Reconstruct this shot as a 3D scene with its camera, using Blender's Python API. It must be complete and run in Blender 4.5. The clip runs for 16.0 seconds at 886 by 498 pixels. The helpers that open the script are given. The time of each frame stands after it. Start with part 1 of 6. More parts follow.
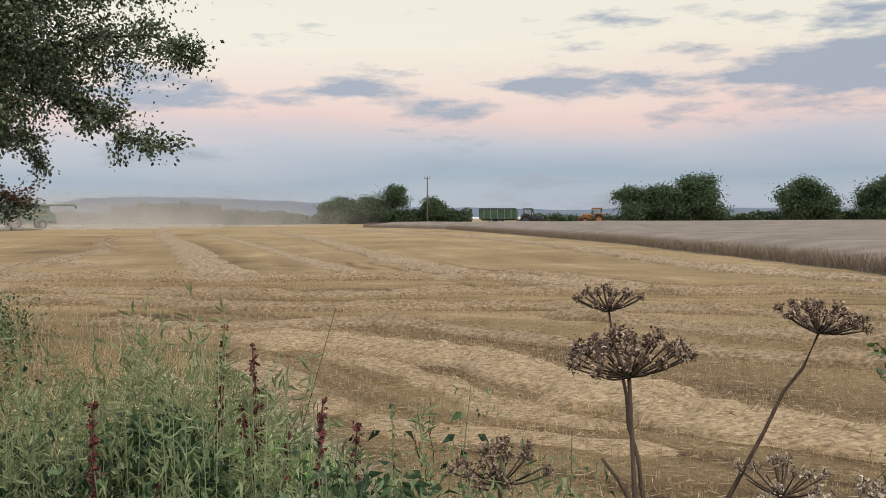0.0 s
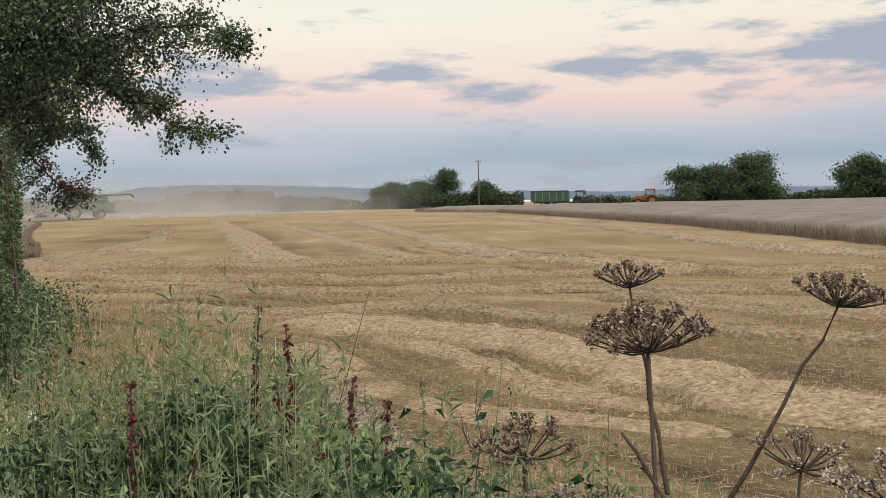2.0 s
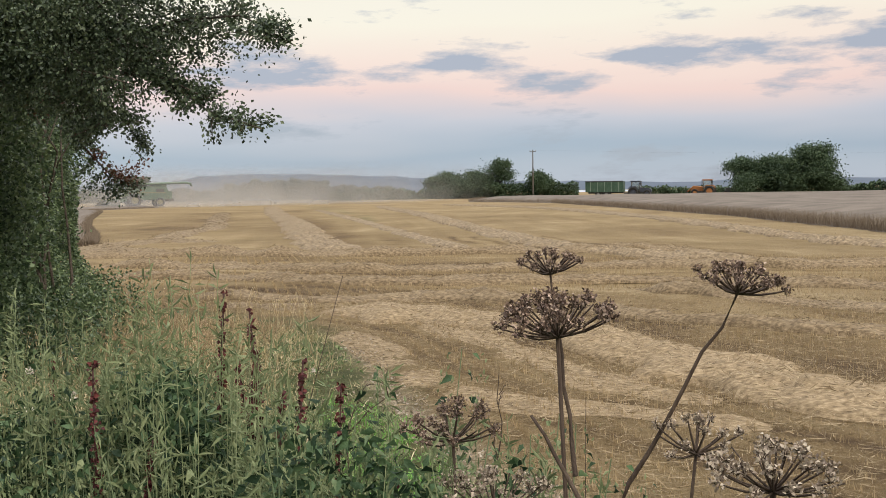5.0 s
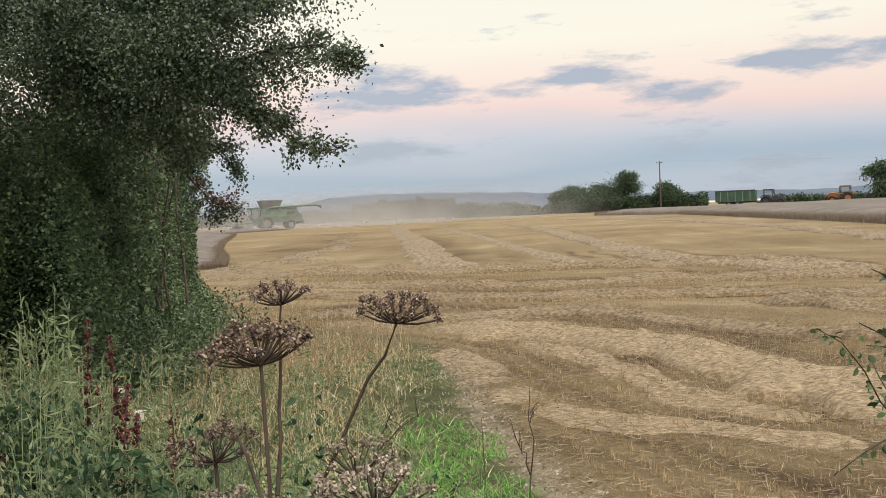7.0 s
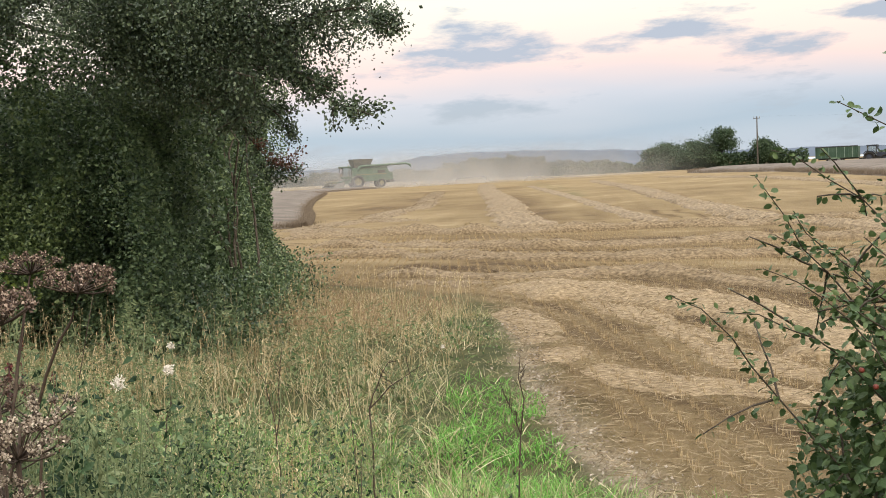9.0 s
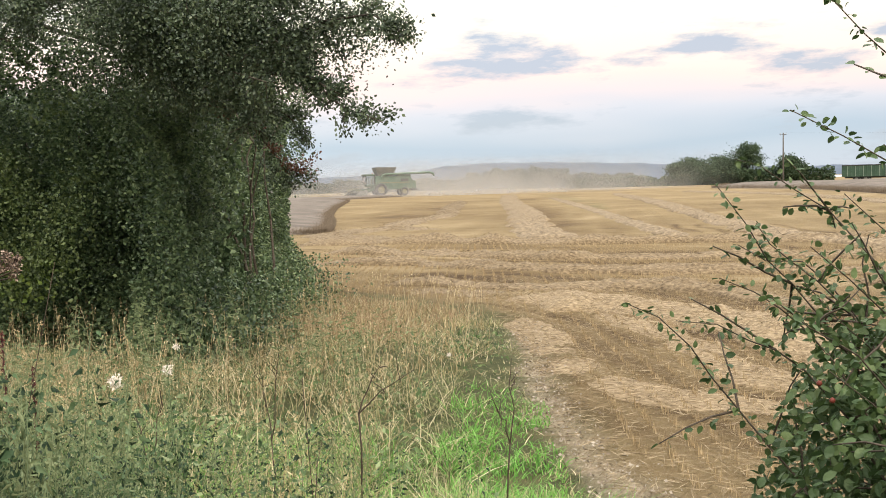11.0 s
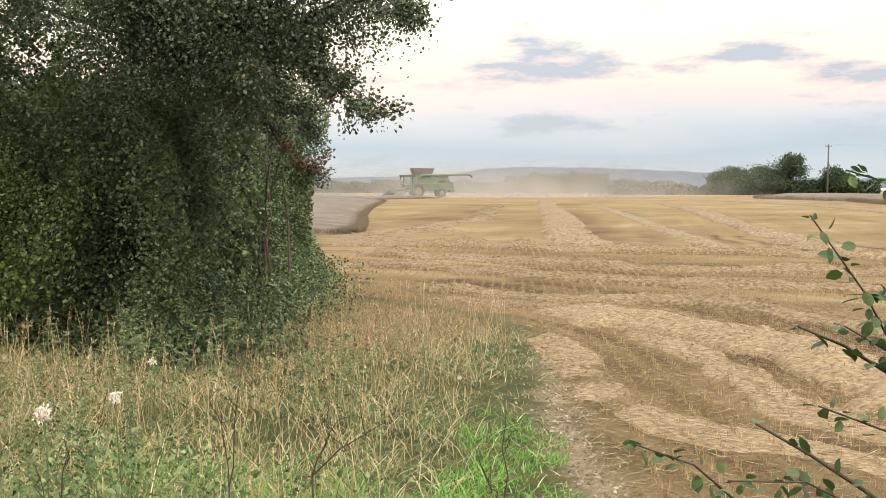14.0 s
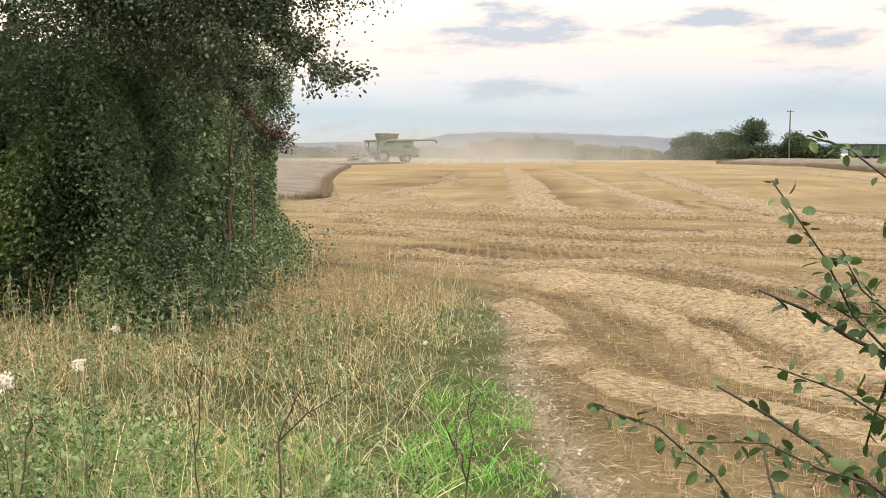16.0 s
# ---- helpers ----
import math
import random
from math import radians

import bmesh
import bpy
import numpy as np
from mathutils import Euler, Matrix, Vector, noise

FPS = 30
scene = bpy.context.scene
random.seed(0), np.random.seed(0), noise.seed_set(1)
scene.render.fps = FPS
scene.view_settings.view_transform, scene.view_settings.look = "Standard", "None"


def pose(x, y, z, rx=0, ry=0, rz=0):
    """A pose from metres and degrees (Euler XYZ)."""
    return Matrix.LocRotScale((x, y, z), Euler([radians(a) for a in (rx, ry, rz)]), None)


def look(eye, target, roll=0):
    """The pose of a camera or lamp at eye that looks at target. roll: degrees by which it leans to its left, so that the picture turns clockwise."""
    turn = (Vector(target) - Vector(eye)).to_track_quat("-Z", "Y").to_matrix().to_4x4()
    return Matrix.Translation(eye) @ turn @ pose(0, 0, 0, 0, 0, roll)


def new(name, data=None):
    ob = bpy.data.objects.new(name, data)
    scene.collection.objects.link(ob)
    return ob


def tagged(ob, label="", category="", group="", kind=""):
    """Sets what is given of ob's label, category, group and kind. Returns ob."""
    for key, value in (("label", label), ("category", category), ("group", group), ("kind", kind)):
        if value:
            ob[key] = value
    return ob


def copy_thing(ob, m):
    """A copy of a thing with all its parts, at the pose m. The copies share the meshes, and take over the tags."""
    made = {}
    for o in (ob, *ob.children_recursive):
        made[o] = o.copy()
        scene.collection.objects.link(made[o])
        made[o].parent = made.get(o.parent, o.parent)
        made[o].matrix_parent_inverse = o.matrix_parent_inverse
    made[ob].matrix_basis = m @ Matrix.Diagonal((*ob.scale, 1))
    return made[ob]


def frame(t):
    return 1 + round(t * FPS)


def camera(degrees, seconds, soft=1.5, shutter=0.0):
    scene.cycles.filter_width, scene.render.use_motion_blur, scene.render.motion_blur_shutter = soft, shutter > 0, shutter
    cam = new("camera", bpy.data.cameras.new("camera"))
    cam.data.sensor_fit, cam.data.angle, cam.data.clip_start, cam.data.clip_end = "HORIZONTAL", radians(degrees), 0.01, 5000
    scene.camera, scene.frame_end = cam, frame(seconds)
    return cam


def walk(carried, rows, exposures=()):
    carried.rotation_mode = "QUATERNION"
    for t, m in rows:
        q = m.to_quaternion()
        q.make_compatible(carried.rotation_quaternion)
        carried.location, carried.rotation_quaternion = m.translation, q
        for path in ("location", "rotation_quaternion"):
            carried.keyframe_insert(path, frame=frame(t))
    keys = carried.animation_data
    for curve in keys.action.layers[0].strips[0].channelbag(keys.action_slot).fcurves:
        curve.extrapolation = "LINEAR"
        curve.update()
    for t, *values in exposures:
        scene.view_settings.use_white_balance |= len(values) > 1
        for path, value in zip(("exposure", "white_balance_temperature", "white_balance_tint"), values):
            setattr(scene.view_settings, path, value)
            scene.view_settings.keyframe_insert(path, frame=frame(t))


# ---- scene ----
cam = camera(48.0, 16.0, soft=0.9)
PATH = [
    (0, (0.806, 0.104, 1.603), (0.569, 2.089, 1.536), -0.3),
    (0.5, (0.808, 0.103, 1.602), (0.545, 2.085, 1.531), -0.6),
    (1, (0.814, 0.101, 1.601), (0.519, 2.077, 1.508), -0.8),
    (1.5, (0.825, 0.101, 1.600), (0.512, 2.074, 1.494), -0.9),
    (2, (0.832, 0.098, 1.599), (0.491, 2.067, 1.501), -1.2),
    (2.5, (0.845, 0.094, 1.599), (0.466, 2.055, 1.505), -1.7),
    (3, (0.852, 0.089, 1.599), (0.424, 2.040, 1.498), -1.7),
    (3.5, (0.860, 0.086, 1.598), (0.417, 2.033, 1.484), -1.6),
    (4, (0.875, 0.085, 1.596), (0.450, 2.035, 1.454), -1.6),
    (4.2, (0.882, 0.084, 1.595), (0.470, 2.035, 1.440), -1.9),
    (6.3, (1.148, 0.120, 1.605), (0.556, 2.030, 1.573), -0.1),
    (6.5, (1.191, 0.118, 1.610), (0.572, 2.019, 1.558), -0.8),
    (7, (1.273, 0.146, 1.601), (0.580, 2.021, 1.525), -2.6),
    (7.5, (1.376, 0.185, 1.597), (0.592, 2.024, 1.522), -2.3),
    (8, (1.478, 0.220, 1.600), (0.669, 2.044, 1.462), -2.6),
    (8.2, (1.574, 0.191, 1.608), (0.746, 2.006, 1.456), -3.5),
    (10.3, (1.647, 0.269, 1.592), (0.714, 2.034, 1.461), -1.1),
    (10.5, (1.669, 0.267, 1.592), (0.735, 2.032, 1.473), -1.5),
    (11, (1.697, 0.260, 1.588), (0.793, 2.040, 1.458), -1.6),
    (11.5, (1.582, 0.707, 1.600), (0.662, 2.477, 1.459), 0.0),
    (12, (1.514, 0.952, 1.600), (0.564, 2.709, 1.491), 0.0),
    (12.5, (1.514, 0.952, 1.600), (0.532, 2.693, 1.518), 0.0),
    (13, (1.514, 0.952, 1.600), (0.513, 2.682, 1.517), 0.0),
    (13.5, (1.514, 0.952, 1.600), (0.509, 2.678, 1.496), 0.0),
    (14, (1.514, 0.952, 1.600), (0.545, 2.697, 1.475), 0.0),
    (14.5, (1.514, 0.952, 1.600), (0.545, 2.695, 1.442), 0.0),
    (15, (1.514, 0.952, 1.600), (0.525, 2.680, 1.410), 0.0),
    (15.5, (1.514, 0.952, 1.600), (0.562, 2.700, 1.404), 0.0),
    (16, (1.514, 0.952, 1.600), (0.609, 2.725, 1.406), 0.0),
]
walk(cam, [(t, look(e, g, r)) for t, e, g, r in PATH],
     exposures=[(0, 0.04, 6500, 10), (4, 0.12, 6500, 10), (8.2, 0.28, 6500, 9), (10.3, 0.58, 6600, 9), (11, 0.6, 6650, 9), (12, 0.55, 6850, 9), (16, 0.66, 7000, 9)])

# ---- world and sun ----
R = np.random.default_rng(7)
world = bpy.data.worlds.new("world")
scene.world = world
world.use_nodes = True
wn, wl = world.node_tree.nodes, world.node_tree.links
wn.clear()


def wnode(kind, **kw):
    n = wn.new(kind)
    for k, v in kw.items():
        n.inputs[k].default_value = v
    return n


def ramp_fill(node, stops):
    els = node.color_ramp.elements
    while len(els) < len(stops):
        els.new(0.5)
    for e, (p, c) in zip(els, stops):
        e.position, e.color = p, (*c, 1)


w_out = wn.new("ShaderNodeOutputWorld")
w_co = wn.new("ShaderNodeTexCoord")
w_sep = wn.new("ShaderNodeSeparateXYZ")
wl.new(w_co.outputs["Generated"], w_sep.inputs[0])
# soft undulation of the cloud layers
w_und = wnode("ShaderNodeTexNoise", Scale=3.0, Detail=3.0)
w_map0 = wn.new("ShaderNodeMapping")
w_map0.inputs["Scale"].default_value = (1, 1, 5)
wl.new(w_co.outputs["Generated"], w_map0.inputs[0])
wl.new(w_map0.outputs[0], w_und.inputs["Vector"])
w_m1 = wn.new("ShaderNodeMath"); w_m1.operation = "MULTIPLY_ADD"
w_m1.inputs[1].default_value = 0.05
wl.new(w_und.outputs[0], w_m1.inputs[0])
wl.new(w_sep.outputs[2], w_m1.inputs[2])
w_ramp = wn.new("ShaderNodeValToRGB")
ramp_fill(w_ramp, [(0.0, (0.42, 0.46, 0.53)), (0.035, (0.41, 0.47, 0.57)), (0.065, (0.29, 0.37, 0.49)), (0.095, (0.50, 0.49, 0.56)),
                   (0.125, (0.84, 0.59, 0.52)), (0.15, (0.91, 0.70, 0.58)), (0.19, (0.94, 0.85, 0.67)), (0.40, (0.90, 0.90, 0.79)), (0.6, (2.1, 2.05, 2.0)), (1.0, (2.4, 2.45, 2.6))])
wl.new(w_m1.outputs[0], w_ramp.inputs[0])
# broken lilac-grey clouds, stretched along the horizon
w_map = wn.new("ShaderNodeMapping")
w_map.inputs["Scale"].default_value = (1.0, 1.0, 4.2)
w_map.inputs["Location"].default_value = (3.15, 0.4, 0.1)
wl.new(w_co.outputs["Generated"], w_map.inputs[0])
w_cl = wnode("ShaderNodeTexNoise", Scale=6.0, Detail=10.0, Roughness=0.62)
wl.new(w_map.outputs[0], w_cl.inputs["Vector"])


def wmath(op, a, b, c=None, clamp=False):
    n = wn.new("ShaderNodeMath"); n.operation = op; n.use_clamp = clamp
    for i, v in enumerate((a, b, c)):
        if v is None:
            continue
        if isinstance(v, (int, float)):
            n.inputs[i].default_value = v
        else:
            wl.new(v, n.inputs[i])
    return n.outputs[0]


# cloud banks, centred by direction to fit the camera's view
w_sum = wmath("MULTIPLY_ADD", w_cl.outputs[0], 1.9, -0.45)
for cx, cz, rx, rz, amt in ((0.275, 0.126, 0.13, 0.05, 0.36), (-0.09, 0.106, 0.06, 0.014, 0.22), (-0.19, 0.125, 0.07, 0.009, 0.18), (0.12, 0.158, 0.06, 0.014, 0.2), (-0.02, 0.128, 0.05, 0.01, 0.18), (-0.30, 0.15, 0.06, 0.012, 0.10), (-0.40, 0.12, 0.10, 0.03, 0.12), (0.02, 0.118, 0.05, 0.009, 0.10)):
    ex = wmath("POWER", wmath("MULTIPLY_ADD", w_sep.outputs[0], 1 / rx, -cx / rx), 2)
    ez = wmath("POWER", wmath("MULTIPLY_ADD", w_sep.outputs[2], 1 / rz, -cz / rz), 2)
    near_c = wmath("SUBTRACT", 1.0, wmath("ADD", ex, ez), None, True)
    w_sum = wmath("ADD", w_sum, wmath("MULTIPLY", near_c, amt))
w_clr = wn.new("ShaderNodeValToRGB")
ramp_fill(w_clr, [(0.58, (0, 0, 0)), (0.80, (1, 1, 1))])
wl.new(w_sum, w_clr.inputs[0])
w_mix = wn.new("ShaderNodeMix"); w_mix.data_type = "RGBA"
w_mix.inputs["B"].default_value = (0.30, 0.335, 0.42, 1)
w_f = wn.new("ShaderNodeMath"); w_f.operation = "MULTIPLY"; w_f.inputs[1].default_value = 0.88
wl.new(w_clr.outputs[0], w_f.inputs[0])
wl.new(w_f.outputs[0], w_mix.inputs["Factor"])
wl.new(w_ramp.outputs[0], w_mix.inputs["A"])
w_bg = wnode("ShaderNodeBackground", Strength=0.84)
wl.new(w_mix.outputs["Result"], w_bg.inputs[0])
w_sky = wn.new("ShaderNodeTexSky")
w_sky.sky_type, w_sky.sun_disc = "NISHITA", False
w_sky.sun_elevation, w_sky.sun_rotation = radians(43), radians(131)
w_bg2 = wnode("ShaderNodeBackground", Strength=0.025)
wl.new(w_sky.outputs[0], w_bg2.inputs[0])
w_add = wn.new("ShaderNodeAddShader")
wl.new(w_bg.outputs[0], w_add.inputs[0]); wl.new(w_bg2.outputs[0], w_add.inputs[1])
wl.new(w_add.outputs[0], w_out.inputs[0])

sun = new("sun", bpy.data.lights.new("sun", "SUN"))
sun.data.energy, sun.data.angle, sun.data.color = 2.1, radians(16), (1.0, 0.88, 0.72)
sun.matrix_world = look((52, -36, 68), (0, 10, 0))

# ---- materials ----


def material(name, colors, rough=0.8, scale=6.0, bump=0.3, bscale=60.0, metal=0.0, detail=6.0, island=0.0, objvar=0.0, translucent=0.0, spec=0.3, stretch=(1, 1, 1), attr=None):
    """A surface with colour noise at two scales and fine relief."""
    m = bpy.data.materials.new(name)
    m.use_nodes = True
    n, l = m.node_tree.nodes, m.node_tree.links
    b = n["Principled BSDF"]
    co = n.new("ShaderNodeTexCoord")
    mp = n.new("ShaderNodeMapping")
    mp.inputs["Scale"].default_value = stretch
    l.new(co.outputs["Object"], mp.inputs[0])
    no = n.new("ShaderNodeTexNoise")
    no.inputs["Scale"].default_value, no.inputs["Detail"].default_value = scale, detail
    l.new(mp.outputs[0], no.inputs["Vector"])
    fac = no.outputs[0]
    if island or objvar:
        if island:
            g = n.new("ShaderNodeNewGeometry"); src = g.outputs["Random Per Island"]
        else:
            g = n.new("ShaderNodeObjectInfo"); src = g.outputs["Random"]
        mx = n.new("ShaderNodeMix")
        mx.inputs[0].default_value = island or objvar
        l.new(fac, mx.inputs[2]); l.new(src, mx.inputs[3])
        fac = mx.outputs[0]
    r = n.new("ShaderNodeValToRGB")
    lo, hi = (0.0, 1.0) if island else (0.28, 0.72)
    ramp_fill(r, [(lo + (hi - lo) * i / max(1, len(colors) - 1), c) for i, c in enumerate(colors)])
    l.new(fac, r.inputs[0])
    l.new(r.outputs[0], b.inputs["Base Color"])
    b.inputs["Roughness"].default_value, b.inputs["Metallic"].default_value = rough, metal
    b.inputs["Specular IOR Level"].default_value = spec
    if bump:
        n2 = n.new("ShaderNodeTexNoise")
        n2.inputs["Scale"].default_value, n2.inputs["Detail"].default_value = bscale, 5
        l.new(mp.outputs[0], n2.inputs["Vector"])
        bp = n.new("ShaderNodeBump")
        bp.inputs["Strength"].default_value, bp.inputs["Distance"].default_value = bump, 0.02
        l.new(n2.outputs[0], bp.inputs["Height"]); l.new(bp.outputs[0], b.inputs["Normal"])
    if translucent:
        tr = n.new("ShaderNodeBsdfTranslucent")
        l.new(r.outputs[0], tr.inputs[0])
        ms = n.new("ShaderNodeMixShader"); ms.inputs[0].default_value = translucent
        l.new(b.outputs[0], ms.inputs[1]); l.new(tr.outputs[0], ms.inputs[2])
        l.new(ms.outputs[0], n["Material Output"].inputs[0])
    return m


M_HEDGE = material("hedge_leaf", [(0.012, 0.023, 0.012), (0.052, 0.086, 0.04), (0.122, 0.175, 0.078), (0.27, 0.33, 0.16)], 0.45, 1.2, 0, island=0.75, translucent=0.25, spec=0.4)
M_CROWN = material("crown_leaf", [(0.012, 0.02, 0.012), (0.034, 0.052, 0.028), (0.075, 0.105, 0.055), (0.17, 0.20, 0.115)], 0.5, 1.2, 0, island=0.75, translucent=0.2, spec=0.4)
M_HEDGE_RED = material("hedge_leaf_autumn", [(0.07, 0.03, 0.02), (0.13, 0.055, 0.034), (0.08, 0.08, 0.04)], 0.5, 1.2, 0, island=0.7, translucent=0.25)
M_HEDGE_PALE = material("hawthorn_leaf_sunlit", [(0.025, 0.04, 0.014), (0.075, 0.108, 0.035), (0.17, 0.21, 0.085)], 0.5, 1.5, 0, island=0.75, translucent=0.25)
M_LIME = material("young_leaf", [(0.09, 0.14, 0.03), (0.16, 0.21, 0.05)], 0.5, 2, 0, island=0.7, translucent=0.3)
M_BARK = material("bark", [(0.03, 0.024, 0.018), (0.08, 0.065, 0.05), (0.12, 0.10, 0.08)], 0.9, 14, 0.8, 90)
M_BUSH = material("bush_leaf", [(0.025, 0.05, 0.018), (0.058, 0.098, 0.034), (0.125, 0.165, 0.06)], 0.5, 4, 0.2, 120, island=0.6, translucent=0.2)
M_TWIG = material("twig", [(0.045, 0.035, 0.026), (0.085, 0.065, 0.045)], 0.8, 40, 0.4, 200)
M_NETTLE = material("nettle_leaf", [(0.005, 0.012, 0.006), (0.022, 0.048, 0.022), (0.075, 0.13, 0.055), (0.20, 0.26, 0.14)], 0.65, 5, 0.3, 150, island=0.7, translucent=0.25)
M_NETTLE_PALE = material("nettle_leaf_pale", [(0.11, 0.15, 0.065), (0.24, 0.27, 0.14)], 0.7, 5, 0.3, 150, island=0.6, translucent=0.25)
M_NSTEM = material("nettle_stem", [(0.05, 0.075, 0.03), (0.10, 0.13, 0.06)], 0.7, 30, 0)
M_DOCK = material("dock_seed", [(0.028, 0.006, 0.008), (0.075, 0.016, 0.017), (0.15, 0.04, 0.034)], 0.75, 30, 0, island=0.8)
M_DSTEM = material("dock_stem", [(0.035, 0.014, 0.013), (0.06, 0.025, 0.02)], 0.7, 40, 0)
M_USTEM = material("hogweed_stem", [(0.035, 0.022, 0.015), (0.075, 0.052, 0.036)], 0.75, 60, 0.4, 300, stretch=(1, 1, 0.1))
M_SEED = material("hogweed_seed", [(0.045, 0.028, 0.023), (0.10, 0.064, 0.048), (0.21, 0.145, 0.105), (0.42, 0.33, 0.26)], 0.7, 60, 0, island=0.85)
M_SEED_PALE = material("hogweed_seed_pale", [(0.12, 0.09, 0.068), (0.25, 0.198, 0.15), (0.48, 0.415, 0.32)], 0.7, 60, 0, island=0.85)
M_GRASS = material("green_grass", [(0.04, 0.12, 0.02), (0.15, 0.37, 0.06), (0.30, 0.52, 0.15)], 0.55, 1.5, 0, island=0.7, translucent=0.3)
M_GRASS_MIX = material("verge_grass", [(0.028, 0.05, 0.018), (0.165, 0.195, 0.075), (0.42, 0.365, 0.205), (0.70, 0.60, 0.42)], 0.65, 1.6, 0, island=0.85, translucent=0.25)
M_GRASS_DRY = material("dry_grass", [(0.15, 0.105, 0.045), (0.44, 0.34, 0.18), (0.74, 0.63, 0.42)], 0.7, 1.5, 0, island=0.85, translucent=0.25)
M_GRASS_RED = material("reddish_grass", [(0.24, 0.155, 0.09), (0.35, 0.235, 0.145), (0.46, 0.335, 0.215)], 0.7, 1.5, 0, island=0.7, translucent=0.25)
M_STRAW = material("straw", [(0.09, 0.062, 0.034), (0.265, 0.20, 0.118), (0.45, 0.365, 0.24)], 0.7, 2.5, 0, island=0.7, translucent=0.1)
M_STRAW_GREY = material("straw_darker", [(0.045, 0.03, 0.017), (0.155, 0.11, 0.061), (0.31, 0.235, 0.14)], 0.75, 2.5, 0, island=0.8)
M_FLUFF = material("seed_fluff", [(0.55, 0.48, 0.41), (0.8, 0.75, 0.68)], 0.9, 60, 0, island=0.8)
M_FAR = material("far_foliage", [(0.015, 0.032, 0.017), (0.042, 0.072, 0.034), (0.095, 0.132, 0.06)], 0.6, 0.35, 0, island=0.6, translucent=0.15)
# paler grey-green: haze over the far tree belt put into its leaf colour
M_FAR_HAZE = material("hazy_far_foliage", [(0.05, 0.065, 0.045), (0.08, 0.095, 0.07), (0.11, 0.125, 0.095)], 0.7, 0.35, 0, island=0.4, translucent=0.15)
M_FARTWIG = material("far_bark", [(0.02, 0.017, 0.014), (0.05, 0.042, 0.035)], 0.9, 2, 0)

# ---- mesh helpers ----


def fast_mesh(name, verts, faces, mats, idx=None, smooth=False):
    """A mesh from arrays: verts (n,3), faces (m,k) of one size k."""
    me = bpy.data.meshes.new(name)
    verts, faces = np.asarray(verts, np.float32), np.asarray(faces, np.int32)
    k = faces.shape[1]
    me.vertices.add(len(verts)); me.vertices.foreach_set("co", verts.ravel())
    me.loops.add(faces.size); me.loops.foreach_set("vertex_index", faces.ravel())
    me.polygons.add(len(faces))
    me.polygons.foreach_set("loop_start", np.arange(0, faces.size, k, dtype=np.int32))
    me.polygons.foreach_set("loop_total", np.full(len(faces), k, np.int32))
    for m in (mats if isinstance(mats, (list, tuple)) else [mats]):
        me.materials.append(m)
    if idx is not None:
        me.polygons.foreach_set("material_index", np.asarray(idx, np.int32))
    if smooth:
        me.polygons.foreach_set("use_smooth", np.ones(len(faces), bool))
    me.update(calc_edges=True)
    me.validate()
    return me


def unit(v):
    return v / np.maximum(np.linalg.norm(v, axis=-1, keepdims=True), 1e-9)


def leaf_arrays(p, d, size, wide=0.55, fold=0.25, droop=0.2):
    """Pointed folded leaves: six corners and four triangles each, at p along d."""
    n = len(p)
    d = unit(d)
    side = unit(np.cross(d, unit(R.normal(size=(n, 3)) + np.array([0, 0, 0.6]))))
    up = np.cross(side, d)
    s = np.asarray(size).reshape(-1, 1) * np.ones((n, 1))
    w = s * wide * 0.5
    v = np.stack([p, p + d * s * 0.4 + side * w + up * w * fold, p + d * s * 0.4 - up * s * 0.04, p + d * s * 0.4 - side * w + up * w * fold, p + d * s - up * s * droop], 1)
    f = np.array([[0, 2, 1], [0, 3, 2], [1, 2, 4], [2, 3, 4]])
    return v.reshape(-1, 3), (np.arange(n)[:, None, None] * 5 + f[None]).reshape(-1, 3)


def diamond_arrays(p, d, size, wide=0.6, fold=0.1):
    """Small leaves of two triangles folded along the midrib."""
    n = len(p)
    d = unit(d)
    side = unit(np.cross(d, R.normal(size=(n, 3))))
    up = np.cross(side, d)
    s = np.asarray(size).reshape(-1, 1) * np.ones((n, 1))
    v = np.stack([p, p + d * s * 0.5 + side * s * wide * 0.5 + up * s * fold, p + d * s, p + d * s * 0.5 - side * s * wide * 0.5 + up * s * fold], 1)
    f = np.array([[0, 1, 2], [0, 2, 3]])
    return v.reshape(-1, 3), (np.arange(n)[:, None, None] * 4 + f[None]).reshape(-1, 3)


